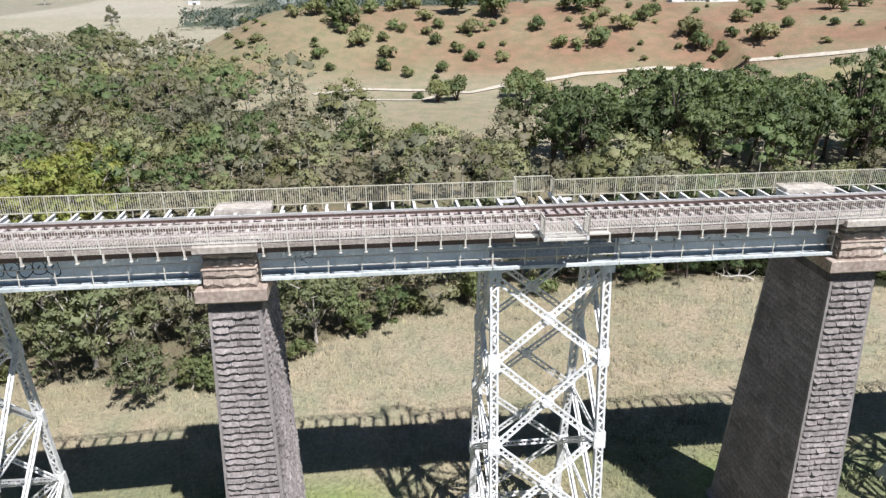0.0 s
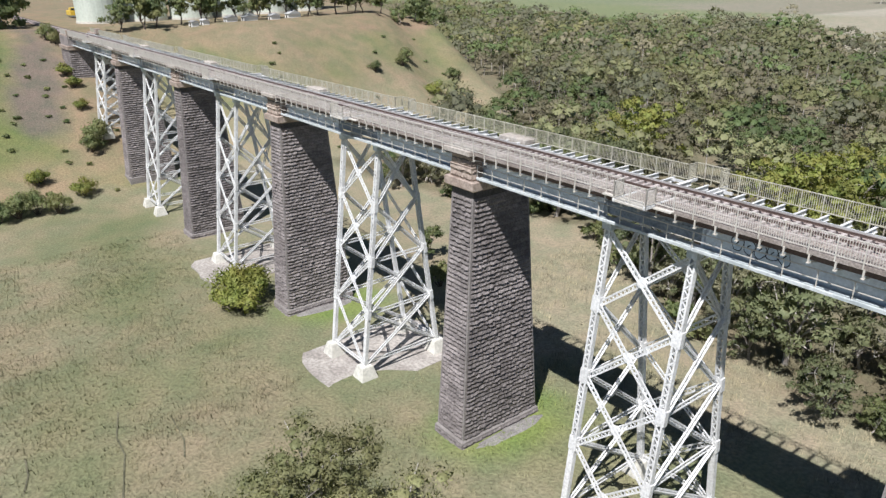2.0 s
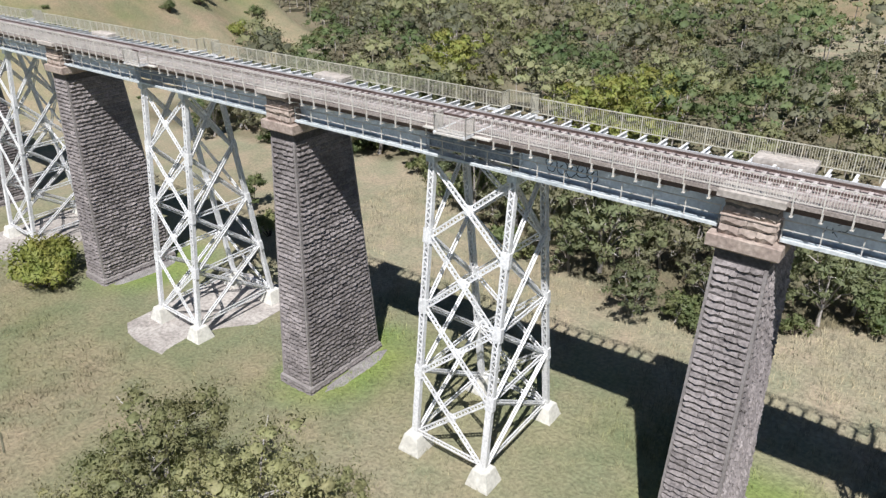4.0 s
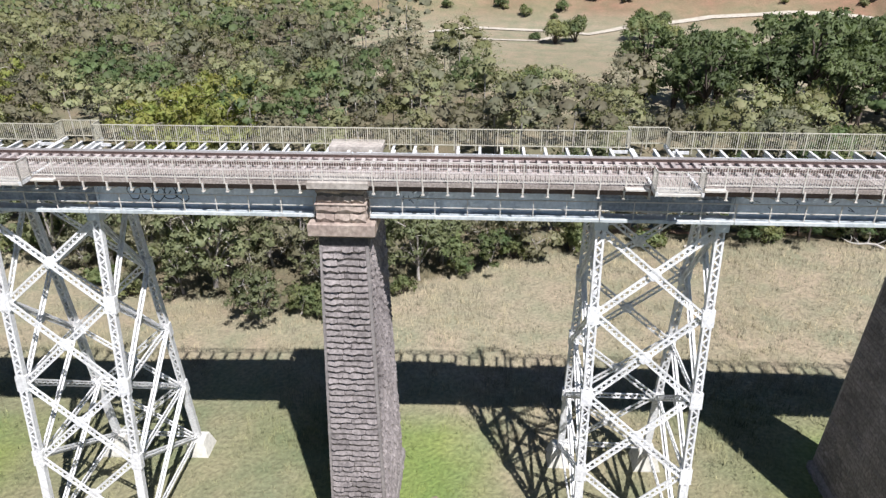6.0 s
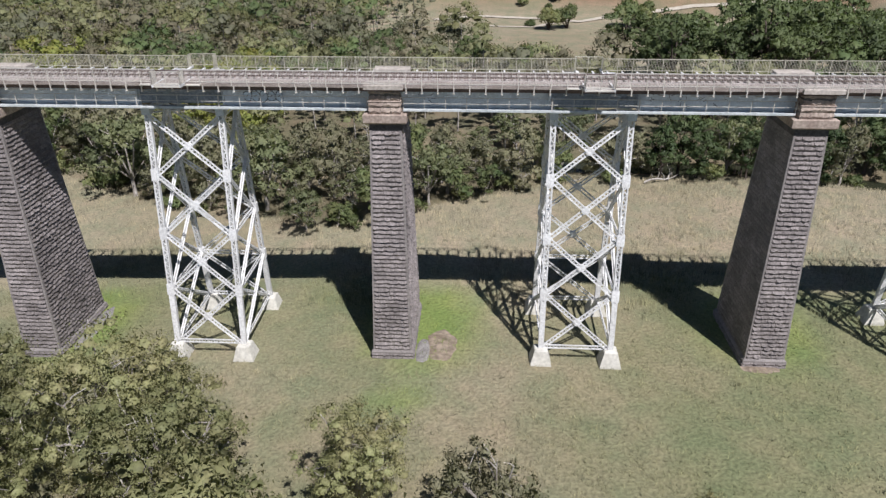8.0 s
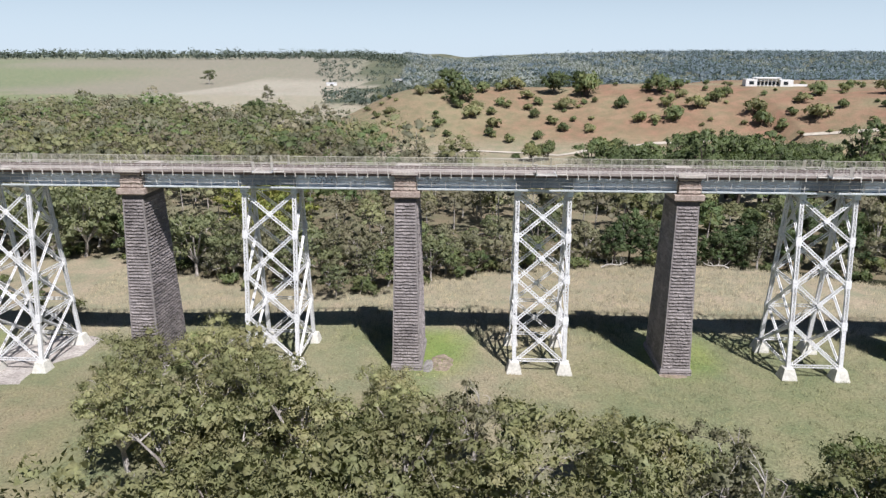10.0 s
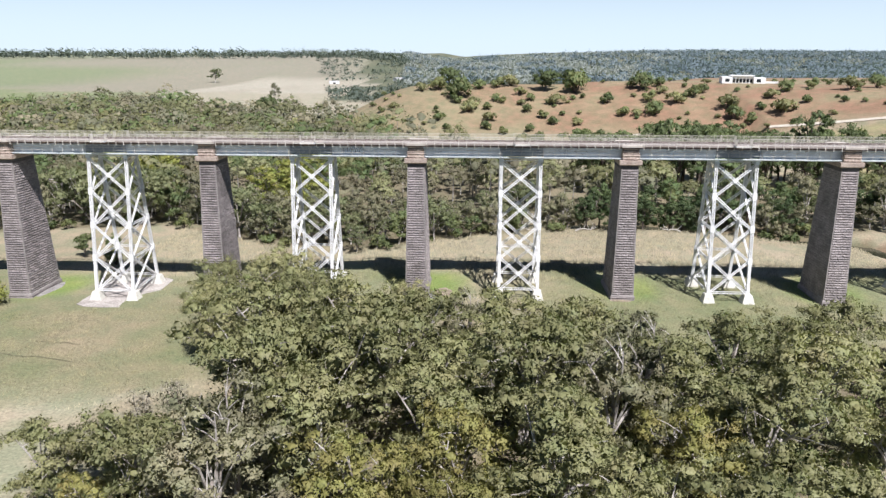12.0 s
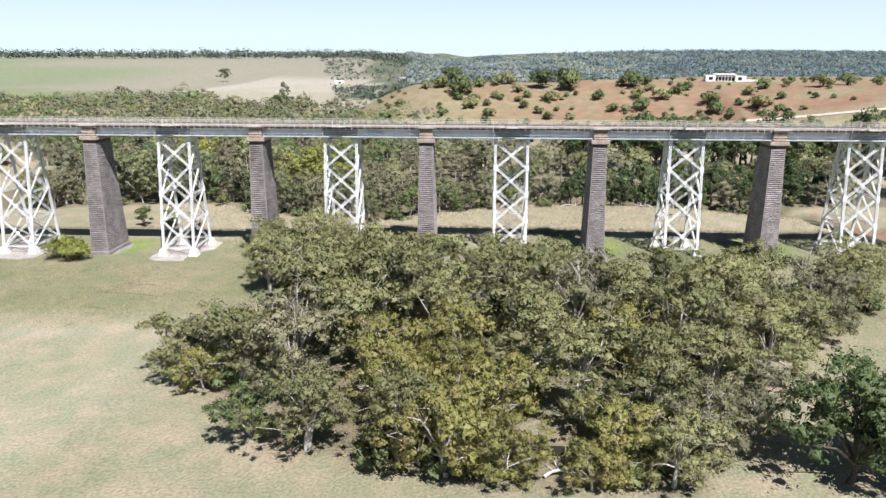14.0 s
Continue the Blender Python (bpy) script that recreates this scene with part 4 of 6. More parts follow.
        part("rail", g, RAIL_STEEL, track, "rusty steel rail")
    slp = Geo().box(-0.12, 0.12, -1.35, 1.35, 27.66, 27.86, 0.015).mesh("sleeper", SLEEPER)
    rest = Geo()
    for i in range(900):
        x = -419 + i * 0.7
        if abs(x) < 100:
            ob = part("sleeper", slp, None, track)
            ob.location = (x, rng.uniform(-0.04, 0.04), 0)
        else:
            y = rng.uniform(-0.04, 0.04)
            rest.box(x - 0.12, x + 0.12, y - 1.35, y + 1.35, 27.66, 27.86)
    tagged(part("sleepers", rest, SLEEPER, track), kind="stuff")


FOOT = {k: height(40.0 * k, 0.5) for k in range(-4, 5)}
for k in range(-4, 5):
    pier(k, FOOT[k])
for x in TRESTLES:
    trestle(x, min(max(height(x, -1.5), -4.4), 16))
superstructure()


def abutment(x, s):
    """The masonry end block of the viaduct, battered like the piers."""
    a = thing("stone_abutment", "rock-faced bluestone end abutment", "abutment", (x, YC, 0), "abutments")
    part("core", Geo().frustum([((-6.4, 6.4), (-5.2, 5.2), 2), ((-5, 5), (-4.1, 4.1), LEDGE_Z)]), BLUESTONE, a)
    part("cornice", Geo().box(-5.4, 5.4, -4.5, 4.5, LEDGE_Z, LEDGE_TOP, 0.06), CAPSTONE, a)
    part("wing_wall", Geo().box(-5, 5, -4.1, 4.1, LEDGE_TOP, 27.3), BLUESTONE, a)
    for y in (-3.9, 3.2):
        part("capstone", Geo().box(-5.1, 5.1, y - 0.1, y + 0.9, 27.3, 27.72, 0.04), CAPSTONE, a)
        part("end_pillar", Geo().box(s * -5.0 - 0.9, s * -5.0 + 0.9, y - 0.2, y + 1.0, 27.72, 29.0, 0.08), CAPSTONE, a)
    g = Geo()
    for row in range(38) if s < 0 else ():
        z = 3 + row * 0.55
        t = (z - 2) / (LEDGE_Z - 2)
        hx, hy = 6.4 - 1.4 * t, 5.2 - 1.1 * t
        for i in range(11):
            m = np.array(Matrix.Translation((-hx + (i + 0.5) * 2 * hx / 11, -hy, z)) @ Matrix(((1, 0, 0, 0), (0, 0, -1, 0), (0, 1, 0, 0), (0, 0, 0, 1))) @ Matrix.Diagonal((2 * hx / 11 - 0.03, 0.52, 1, 1)))
            sv, sf = STONES[(row * 5 + i * 3) % 8]
            g.add((sv @ m[:3, :3].T + m[:3, 3]).tolist(), sf)
        for i in range(9):
            m = np.array(Matrix.Translation((-s * hx, -hy + (i + 0.5) * 2 * hy / 9, z)) @ Matrix(((0, 0, -s, 0), (-s, 0, 0, 0), (0, 1, 0, 0), (0, 0, 0, 1))) @ Matrix.Diagonal((2 * hy / 9 - 0.03, 0.52, 1, 1)))
            sv, sf = STONES[(row * 3 + i * 5) % 8]
            g.add((sv @ m[:3, :3].T + m[:3, 3]).tolist(), sf)
    if g.v:
        tagged(part("masonry_face", g, BLUESTONE, a), kind="stuff")


abutment(-208.5, -1)
abutment(208.5, 1)


def slab(x, y, rx, ry, seed):
    """A worn concrete apron with a broken edge, level on the ground under a trestle."""
    g, v = Geo(), []
    z = height(x, y) + 0.02
    n = 26
    for lift in (-1.2, 0.12):
        for i in range(n):
            a = 2 * math.pi * i / n
            c, s = math.cos(a), math.sin(a)
            k = 1 / max(abs(c), abs(s)) ** 0.75 * (1 + 0.07 * noise.noise((c * 2, s * 2, seed)))
            v.append((x + rx * c * k, y + ry * s * k, z + lift))
    g.add(v, [(i, (i + 1) % n, n + (i + 1) % n, n + i) for i in range(n)] + [tuple(range(n, 2 * n))])
    whole("concrete_apron", g, SLAB, "cracked weathered concrete slab under a trestle", "slab", group="concrete aprons")


slab(TRESTLES[3], 3.0, 6.6, 9.4, 1)
slab(TRESTLES[2], 3.0, 6.6, 9.4, 2)


def patch(name, x, y, rx, ry, mat, label, seed):
    """A low worn patch of bare ground with a ragged rim."""
    v = [(x, y, height(x, y) + 0.12)]
    n = 22
    for k, lift in ((0.6, 0.1), (1.0, -0.06)):
        for i in range(n):
            a = 2 * math.pi * i / n
            q = k * (1 + 0.3 * noise.noise((2 * math.cos(a), 2 * math.sin(a), seed)))
            px, py = x + rx * q * math.cos(a), y + ry * q * math.sin(a)
            v.append((px, py, height(px, py) + lift))
    f = [(0, 1 + i, 1 + (i + 1) % n) for i in range(n)] + [(1 + i, 1 + n + i, 1 + n + (i + 1) % n, 1 + (i + 1) % n) for i in range(n)]
    whole(name, Geo().add(v, f), mat, label, "bare ground", kind="structure")


patch("bare_earth", 5.2, 1.2, 2.0, 3.4, BARE_EARTH, "bare brown earth beside the pier foot", 3)
patch("gravel_patch", 3.3, 0.0, 1.0, 2.6, GRAVEL, "grey gravel at the pier foot", 5)
patch("bare_earth", 39.6, -1.6, 2.4, 1.0, BARE_EARTH, "bare pale earth before the pier foot", 7)
patch("gravel_patch", -36.8, 4.5, 1.0, 5.6, GRAVEL, "grey gravel strip at the pier foot", 9)
patch("gravel_patch", -76.9, 4.5, 1.2, 5.8, GRAVEL, "grey gravel strip at the pier foot", 11)


DARK_EARTH = material("dark_trodden_earth", [(0.11, 0.105, 0.065), (0.16, 0.15, 0.10)], 0.95, grain=(0.35, 2.0), scale2=0.6, bump=0.4)
for trail in ([(-67.8, -27.4), (-63, -28.8), (-59.4, -28.9), (-52.3, -30.9)], [(-63.4, -22.9), (-58, -23.2), (-54.9, -24.2)], [(-65.1, -37.2), (-62, -37.4), (-59.1, -38.2)]):
    whole("animal_trail", ribbon(trail, 0.08, 0.1, 1.2), DARK_EARTH, "narrow dark trodden trail through the meadow", "trail", kind="structure")


def graffiti(x, w, n, group):
    """Unreadable sprayed bubble shapes on a girder's web."""
    g = thing("graffiti", "faded blue-grey sprayed bubble shapes on the girder", "graffiti", (x, G_NEAR - 0.034, 26.1), group)
    for i in range(n):
        cx = (i + 0.5) * w / n
        ring, fill = Geo(), Geo()
        pts = []
        for j in range(20):
            a = 2 * math.pi * j / 20
            pts.append((cx + 0.55 * w / n * math.cos(a) * (1 + 0.2 * math.sin(3 * a + i)), 0.58 * math.sin(a) * (1 + 0.15 * math.cos(2 * a + 2 * i)) + 0.05 * (i % 2)))
        fill.add([(px, -0.002, pz) for px, pz in pts], [tuple(range(20))])
        edge = [(px, -0.006, pz) for px, pz in pts] + [(cx + (px - cx) * 0.86, -0.006, pz * 0.86) for px, pz in pts]
        ring.add(edge, [(j, (j + 1) % 20, 20 + (j + 1) % 20, 20 + j) for j in range(20)])
        part("paint_stroke", Geo().beam((cx - 0.1, -0.006, -0.05), (cx + 0.08, -0.006, 0.16), 0.08, 0.004, (1, 0, 0)), INK_DARK, g)
        part("paint_fill", fill, INK_BLUE, g)
        part("paint_outline", ring, INK_DARK, g, "dark outline")


graffiti(-13.9, 3.9, 5, "graffiti")


def scrawl(x, w, n):
    g = thing("scrawl", "thin dark sprayed scrawl on the girder", "graffiti", (x, G_NEAR - 0.034, 26.1), "graffiti")
    r = np.random.default_rng(int(x * 7) % 1000)
    for i in range(n):
        px, pz = r.uniform(0, w), r.uniform(-0.4, 0.7)
        a = r.uniform(-1.5, 1.5)
        part("stroke", Geo().beam((px, 0, pz), (px + 0.45 * math.cos(a), 0, pz + 0.35 * math.sin(a)), 0.045, 0.004, (-math.sin(a), 0, math.cos(a))), INK_DARK, g)


scrawl(24.6, 7.5, 26)
scrawl(3.0, 1.6, 8)


# ---- trees ----
GOLD = (1 + 5 ** 0.5) / 2
ICO_V = np.array([(-1, GOLD, 0), (1, GOLD, 0), (-1, -GOLD, 0), (1, -GOLD, 0), (0, -1, GOLD), (0, 1, GOLD), (0, -1, -GOLD), (0, 1, -GOLD), (GOLD, 0, -1), (GOLD, 0, 1), (-GOLD, 0, -1), (-GOLD, 0, 1)]) / math.hypot(1, GOLD)
ICO_F = np.array([(0, 11, 5), (0, 5, 1), (0, 1, 7), (0, 7, 10), (0, 10, 11), (1, 5, 9), (5, 11, 4), (11, 10, 2), (10, 7, 6), (7, 1, 8), (3, 9, 4), (3, 4, 2), (3, 2, 6), (3, 6, 8), (3, 8, 9), (4, 9, 5), (2, 4, 11), (6, 2, 10), (8, 6, 7), (9, 8, 1)])


def cards(centres, radii, per, size, r, low=-0.35, flat=0.7, shape=0.5, droop=0.0, loose=0.55, tones=None, hearts=None, round_off=0.5, rough=0.16, shade_core=0.0):
    """Leaf sprays laid round the shells of clumps, with broader ones and, where asked, an unseen ragged ball inside
    that blocks light: triangles, their corners' outward directions and tones.
    """
    centres, radii = np.asarray(centres, float), np.asarray(radii, float)
    tones = np.ones(len(centres)) if tones is None else np.asarray(tones, float)
    n = len(centres) * per
    d = r.normal(size=(n, 3))
    d[:, 2] = np.abs(d[:, 2]) * np.where(r.uniform(size=n) < 0.76, 1, low * 2)
    d /= np.linalg.norm(d, axis=1)[:, None] + 1e-9
    c = np.repeat(centres, per, axis=0)
    lump = 1 + 0.3 * np.sin(5 * d[:, 0] + 3 * c[:, 1]) * np.sin(5 * d[:, 1] + 3 * c[:, 0])
    inner = np.arange(n) % 5 == 0
    rad = np.repeat(radii, per) * np.where(inner, r.uniform(0.35, 0.7, n), lump * (0.95 - 0.4 * loose + 0.8 * loose * r.uniform(size=n) ** 1.5))
    pos = c + d * rad[:, None] * np.array([1, 1, flat])
    nor = d + r.normal(size=(n, 3)) * (0.35 + 0.5 * loose)
    nor /= np.linalg.norm(nor, axis=1)[:, None]
    tan = np.cross(nor, r.normal(size=(n, 3)))
    tan[:, 2] -= droop
    tan -= nor * (tan * nor).sum(1)[:, None]
    tan /= np.linalg.norm(tan, axis=1)[:, None]
    bit = np.cross(nor, tan)
    s = size * r.uniform(0.6, 1.4, n) * np.where(inner, 1.4, 1.0)
    u, v = tan * (s / 2)[:, None], bit * (s / 2 * np.where(inner, 0.85, shape))[:, None]
    whole_out = np.zeros((len(centres), 3)) if hearts is None else centres - np.asarray(hearts, float)
    whole_out /= np.linalg.norm(whole_out, axis=1)[:, None] + 1e-6
    out = d * 0.8 + np.repeat(whole_out, per, axis=0) * round_off + nor * rough + np.array([0, 0, 0.25])
    out /= np.linalg.norm(out, axis=1)[:, None]
    tri = np.stack([pos - u + v, pos - u * 0.7 - v, pos + u * 1.15], axis=1)
    away = np.repeat(out[:, None], 3, axis=1)
    tone = np.repeat(tones, per)
    # hidden leaf-coloured balls, added to keep light out of the clumps
    if shade_core:
        m = len(centres)
        ball = ICO_V[None] * (radii[:, None, None] * shade_core) * r.uniform(0.7, 1.25, (m, 12, 1)) * np.array([1, 1, flat]) + centres[:, None]
        smooth = ICO_V[None] * 0.8 + whole_out[:, None] * round_off + np.array([0, 0, 0.25])
        tri = np.concatenate([tri, ball[:, ICO_F].reshape(-1, 3, 3)])
        away = np.concatenate([away, smooth[:, ICO_F].reshape(-1, 3, 3)])
        tone = np.concatenate([tone, np.repeat(tones, len(ICO_F))])
    return tri, away, tone


def leaves_mesh(name, made, mat):
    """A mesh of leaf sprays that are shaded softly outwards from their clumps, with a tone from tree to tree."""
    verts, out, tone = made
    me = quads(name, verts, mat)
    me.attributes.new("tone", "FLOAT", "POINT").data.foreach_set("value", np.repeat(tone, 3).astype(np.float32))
    me.normals_split_custom_set_from_vertices((out / np.linalg.norm(out, axis=2)[..., None]).reshape(-1, 3).tolist())
    return me


def gum(name, h, rad, seed, leaves, size, mat, bark, label, category, group, limbs=7, clump=None, trunk_at=0.24, stems=1, dead=0, low_crown=0.15):
    """A gum tree: a bent trunk that forks into limbs and twigs, each twig ending in a clump of leaf sprays."""
    r = np.random.default_rng(seed)
    t = thing(name, label, category, (0, 0, 0), group)
    wood = Geo()
    ends = []
    for st in range(stems):
        base = Vector((r.uniform(-0.5, 0.5), r.uniform(-0.5, 0.5), -0.4)) * (1 if stems > 1 else 0.2)
        base.z = -0.4
        fork = Vector((r.uniform(-0.9, 0.9), r.uniform(-0.9, 0.9), h * trunk_at * r.uniform(0.8, 1.2)))
        w = 0.03 * h
        wood.tube([base, base.lerp(fork, 0.5) + Vector((r.uniform(-0.25, 0.25), r.uniform(-0.25, 0.25), 0)), fork], [w, w * 0.8, w * 0.68], 6)
        for i in range(limbs):
            a = 2 * math.pi * (i + r.uniform(-0.3, 0.3)) / limbs + st
            up = low_crown + (0.98 - low_crown) * ((i * 0.618 + r.uniform(0, 0.25)) % 1.0)
            reach = rad * math.sqrt(max(0.08, 1 - (up - 0.5) ** 2 / 0.3)) * r.uniform(0.62, 0.98)
            if i == 0:
                up, reach = 0.93, rad * 0.15
            tip = Vector((fork.x + reach * math.cos(a), fork.y + reach * math.sin(a), h * up * 0.93))
            bend = fork.lerp(tip, 0.5) + Vector((0, 0, 0.06 * h)) + Vector((r.uniform(-0.5, 0.5), r.uniform(-0.5, 0.5), 0))
            wood.tube([fork, bend, tip], [w * 0.5, w * 0.3, w * 0.1], 4)
            ends.append(tip)
            for j in range(3 if leaves > 2000 else 2):
                q = bend.lerp(tip, r.uniform(0.2, 0.8))
                e = q + Vector((r.normal() * rad * 0.32, r.normal() * rad * 0.32, r.uniform(-0.02, 0.16) * h))
                wood.tube([q, q.lerp(e, 0.5) + Vector((0, 0, 0.2)), e], [w * 0.22, w * 0.14, w * 0.06], 3)
                ends.append(e)
    for i in range(10 if leaves > 5000 else 5):
        q = ends[int(r.integers(len(ends)))]
        e = q + Vector((r.normal(), r.normal(), r.uniform(0.1, 1.0))).normalized() * rad * r.uniform(0.2, 0.36)
        wood.tube([fork.lerp(q, 0.7), q, q.lerp(e, 0.5) + Vector((0.1, 0, 0.12)), e], [w * 0.2, w * 0.15, w * 0.1, w * 0.04], 3)
    part("trunk", wood, bark, t, "pale forked trunk and limbs" if bark is BARK else "dark trunk and limbs")
    if dead:
        ends = ends[dead:]
    cr = clump or rad * 0.25
    tufts, radii, tones = [], [], []
    for e in ends:
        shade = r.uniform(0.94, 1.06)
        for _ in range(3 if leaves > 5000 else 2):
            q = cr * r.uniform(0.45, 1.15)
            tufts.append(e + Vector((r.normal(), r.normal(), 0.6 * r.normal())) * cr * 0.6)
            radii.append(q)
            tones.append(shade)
    per = max(6, leaves // len(tufts))
    part("crown", leaves_mesh("crown", cards(tufts, radii, per, size, r, droop=0.6, tones=tones, hearts=[(fork.x, fork.y, h * 0.5)] * len(tufts), shade_core=0.36), mat), None, t)
    return t


def shrub(name, h, rad, seed, leaves, size, mat, label, group, category="shrub"):
    """A low rounded shrub: several stems from the ground and ragged clumps."""
    r = np.random.default_rng(seed)
    t = thing(name, label, category, (0, 0, 0), group)
    wood, ends, radii = Geo(), [], []
    for i in range(9):
        a = 2 * math.pi * i / 9 + r.uniform(-0.3, 0.3)
        k = r.uniform(0.15, 0.72)
        tip = Vector((rad * k * math.cos(a), rad * k * math.sin(a), h * r.uniform(0.35, 0.72) * (1.15 - 0.5 * k)))
        wood.tube([(0, 0, -0.3), tip * 0.5 + Vector((0, 0, 0.1)), tip], [0.03 * h, 0.02 * h, 0.008 * h], 4)
        ends.append(tip)
        radii.append(rad * r.uniform(0.3, 0.5))
    part("woody_base", wood, PINE_BARK, t)
    part("foliage", leaves_mesh("foliage", cards(ends, radii, leaves // 9, size, r, flat=0.8), mat), None, t)
    return t


def plant(kinds, places):
    """Set copies of the kinds at rows of (x, y, scale, kind); the first of each kind is the thing itself."""
    used = set()
    for n, (x, y, s, k) in enumerate(places):
        src = kinds[k % len(kinds)]
        turn = (n * 2.39996) % (2 * math.pi)
        wide = s * (0.92 + 0.16 * ((n * 0.618) % 1))
        m = Matrix.Translation((x, y, height(x, y) - 0.1)) @ Matrix.Rotation(turn, 4, "Z") @ Matrix.Diagonal((wide, wide, s, 1))
        if src.name not in used:
            used.add(src.name)
            src.matrix_basis = m
        else:
            copy_thing(src, m)
    for src in kinds:
        if src.name not in used:
            for o in [*src.children, src]:
                bpy.data.objects.remove(o)


def scatter(test, x0, x1, y0, y1, step, seed):
    """A jittered grid of places that pass the test."""
    r = np.random.default_rng(seed)
    out = []
    row = 0
    for y in np.arange(y0, y1, step * 0.87):
        row += 1
        for x in np.arange(x0 + (row % 2) * step / 2, x1, step):
            px, py = x + r.uniform(-0.38, 0.38) * step, y + r.uniform(-0.38, 0.38) * step
            if r.uniform() < test(px, py):
                out.append((float(px), float(py), float(r.uniform(0.78, 1.2)), int(r.integers(1000))))
    return out


# the grove before the viaduct, built closely
GROVE_LABEL = "spreading olive-green gum tree in the riverside grove"
grove_kinds = [gum("gum_tree", 16, 6.4, 31, 8400, 0.37, GUM, BARK, GROVE_LABEL, "gum tree", "grove before the viaduct", 10),
               gum("gum_tree", 15, 5.8, 32, 8400, 0.37, GUM, BARK, GROVE_LABEL, "gum tree", "grove before the viaduct", 6, stems=2),
               gum("gum_tree", 14, 6.2, 33, 8400, 0.37, OLIVE, BARK, "golden-green spreading gum tree in the riverside grove", "gum tree", "grove before the viaduct", 10),
               gum("gum_tree", 15, 5.6, 34, 8400, 0.37, GUM_FAR, BARK, "grey-green gum tree with bare pale limbs in the grove", "gum tree", "grove before the viaduct", 10, dead=7),
               gum("gum_tree", 12, 4.8, 35, 8400, 0.37, FRESH, BARK, "fresh green tree at the edge of the grove", "tree", "grove before the viaduct", 8, trunk_at=0.18),
               gum("gum_tree", 15, 5.8, 36, 23000, 0.2, GUM, BARK, GROVE_LABEL, "gum tree", "grove before the viaduct", 9, stems=2, clump=1.45),
               gum("dark_green_tree", 14, 7.0, 37, 7000, 0.42, DARK_LEAF, PINE_BARK, "broad dark green tree at the grove's rim", "tree", "grove before the viaduct", 11, trunk_at=0.16, low_crown=0.16)]
chosen = [(-31, -21, 0.98, 5), (-6, -36, 1.0, 0), (4, -40, 1.0, 1), (14, -42, 1.0, 0), (24, -44, 1.05, 1), (34, -46, 1.0, 3), (44, -50, 1.0, 0), (55, -47, 0.95, 1), (-17, -18.5, 0.82, 5), (-30, -28, 0.9, 5), (-21, -21, 1.1, 5), (-14, -27, 1.0, 5), (0.2, -24, 0.8, 5), (10.5, -27, 0.78, 3), (24.5, -31, 0.66, 5), (36, -35, 0.72, 3),
          (46, -40, 0.95, 4), (70, -42, 1.05, 3), (62, -36, 0.9, 0), (84, -32, 0.9, 1), (53.5, -92, 1.08, 6), (63, -93, 1.0, 6), (69, -50, 0.9, 3), (75, -45, 0.9, 1), (62, -57, 0.85, 1), (55, -66, 0.85, 0), (78, -38, 0.8, 0), (47, -82, 0.75, 3), (9, -93, 0.85, 2), (15, -93, 0.7, 2), (29, -92, 0.8, 2), (26, -81, 0.95, 1), (33, -85, 0.95, 0), (38, -90, 0.75, 3), (15, -82, 0.95, 2), (42, -78, 0.9, 1), (25, -95, 0.55, 2), (11, -86, 0.95, 2), (3, -90, 0.8, 1), (18, -92.5, 0.5, 2), (-8, -88, 0.8, 1), (-16, -85, 0.75, 4), (34, -94, 0.6, 0), (-33, -68, 0.66, 0), (-27, -72, 0.6, 2), (-30, -71, 0.45, 4), (-25, -67, 0.7, 0), (-29, -63, 0.62, 3), (-22, -70, 0.85, 1)]
POND = (21.5, -87.5)
wild = [p for p in scatter(lambda x, y: 1.0 if inside(GROVE, x, y) and y < -33 else 0.0, -50, 104, -100, -8, 9.8, 41)
        if all(math.hypot(p[0] - c[0], p[1] - c[1]) > 6.0 for c in chosen) and math.hypot(p[0] - 21, p[1] + 88) > 4.5]
rows = []
for x, y, s, k in wild:
    kind = (0, 1, 2, 3, 0, 1)[k % 6]
    if x > 20 and y > -60 and k % 4 == 0:
        kind = 4
    if -5 < x < 32 and y < -66:
        kind = (2, 2, 0)[k % 3]
    rows.append((x, y, s * (1.06 if y < -55 else 0.96), kind))
plant(grove_kinds, chosen + rows)
grey_kinds = [shrub("dry_bush", 6.5, 3.6, 51, 900, 0.3, DRY, "leafless grey bush at the grove's edge", "dry bushes", "bush")]
plant(grey_kinds, [(-31, -52, 1.0, 0), (-29, -46, 0.8, 0), (-27, -60, 0.8, 0), (44, -82, 0.6, 0), (31, -92, 0.5, 0), (47, -72, 0.5, 0), (-24, -70, 0.7, 0)])
under = [shrub("undergrowth_bush", 2.6, 2.0, 52, 520, 0.4, SHRUB, "low green undergrowth bush", "undergrowth", "bush"),
         shrub("undergrowth_bush", 2.2, 1.8, 53, 520, 0.4, FRESH, "low fresh green undergrowth bush", "undergrowth", "bush")]
low = [(x, y, s * 1.25, k) for x, y, s, k in scatter(lambda x, y: (0.2 if inside(GROVE, x - 4, y + 5) and inside(GROVE, x + 5, y - 6) else 0.62) if inside(GROVE, x, y) and y < -30 else 0.0, -48, 100, -100, -28, 5.6, 42)]
low += scatter(lambda x, y: 0.5 if 0 < y - lerp_table([(-130, 46), (-75, 60), (-60, 48), (-29, 34), (-12, 29), (10, 43), (30, 52), (60, 53), (110, 56)], x) < 6 else 0.0, -130, 120, 26, 75, 5.0, 43)
plant(under, low)

pond = Geo()
pond.add([(POND[0] + 2.3 * math.cos(a) * (1 + 0.25 * math.sin(3 * a)), POND[1] + 1.3 * math.sin(a) * (1 + 0.2 * math.cos(2 * a)), height(*POND) + 0.22) for a in np.linspace(0, 6.0, 22)], [tuple(range(22))])
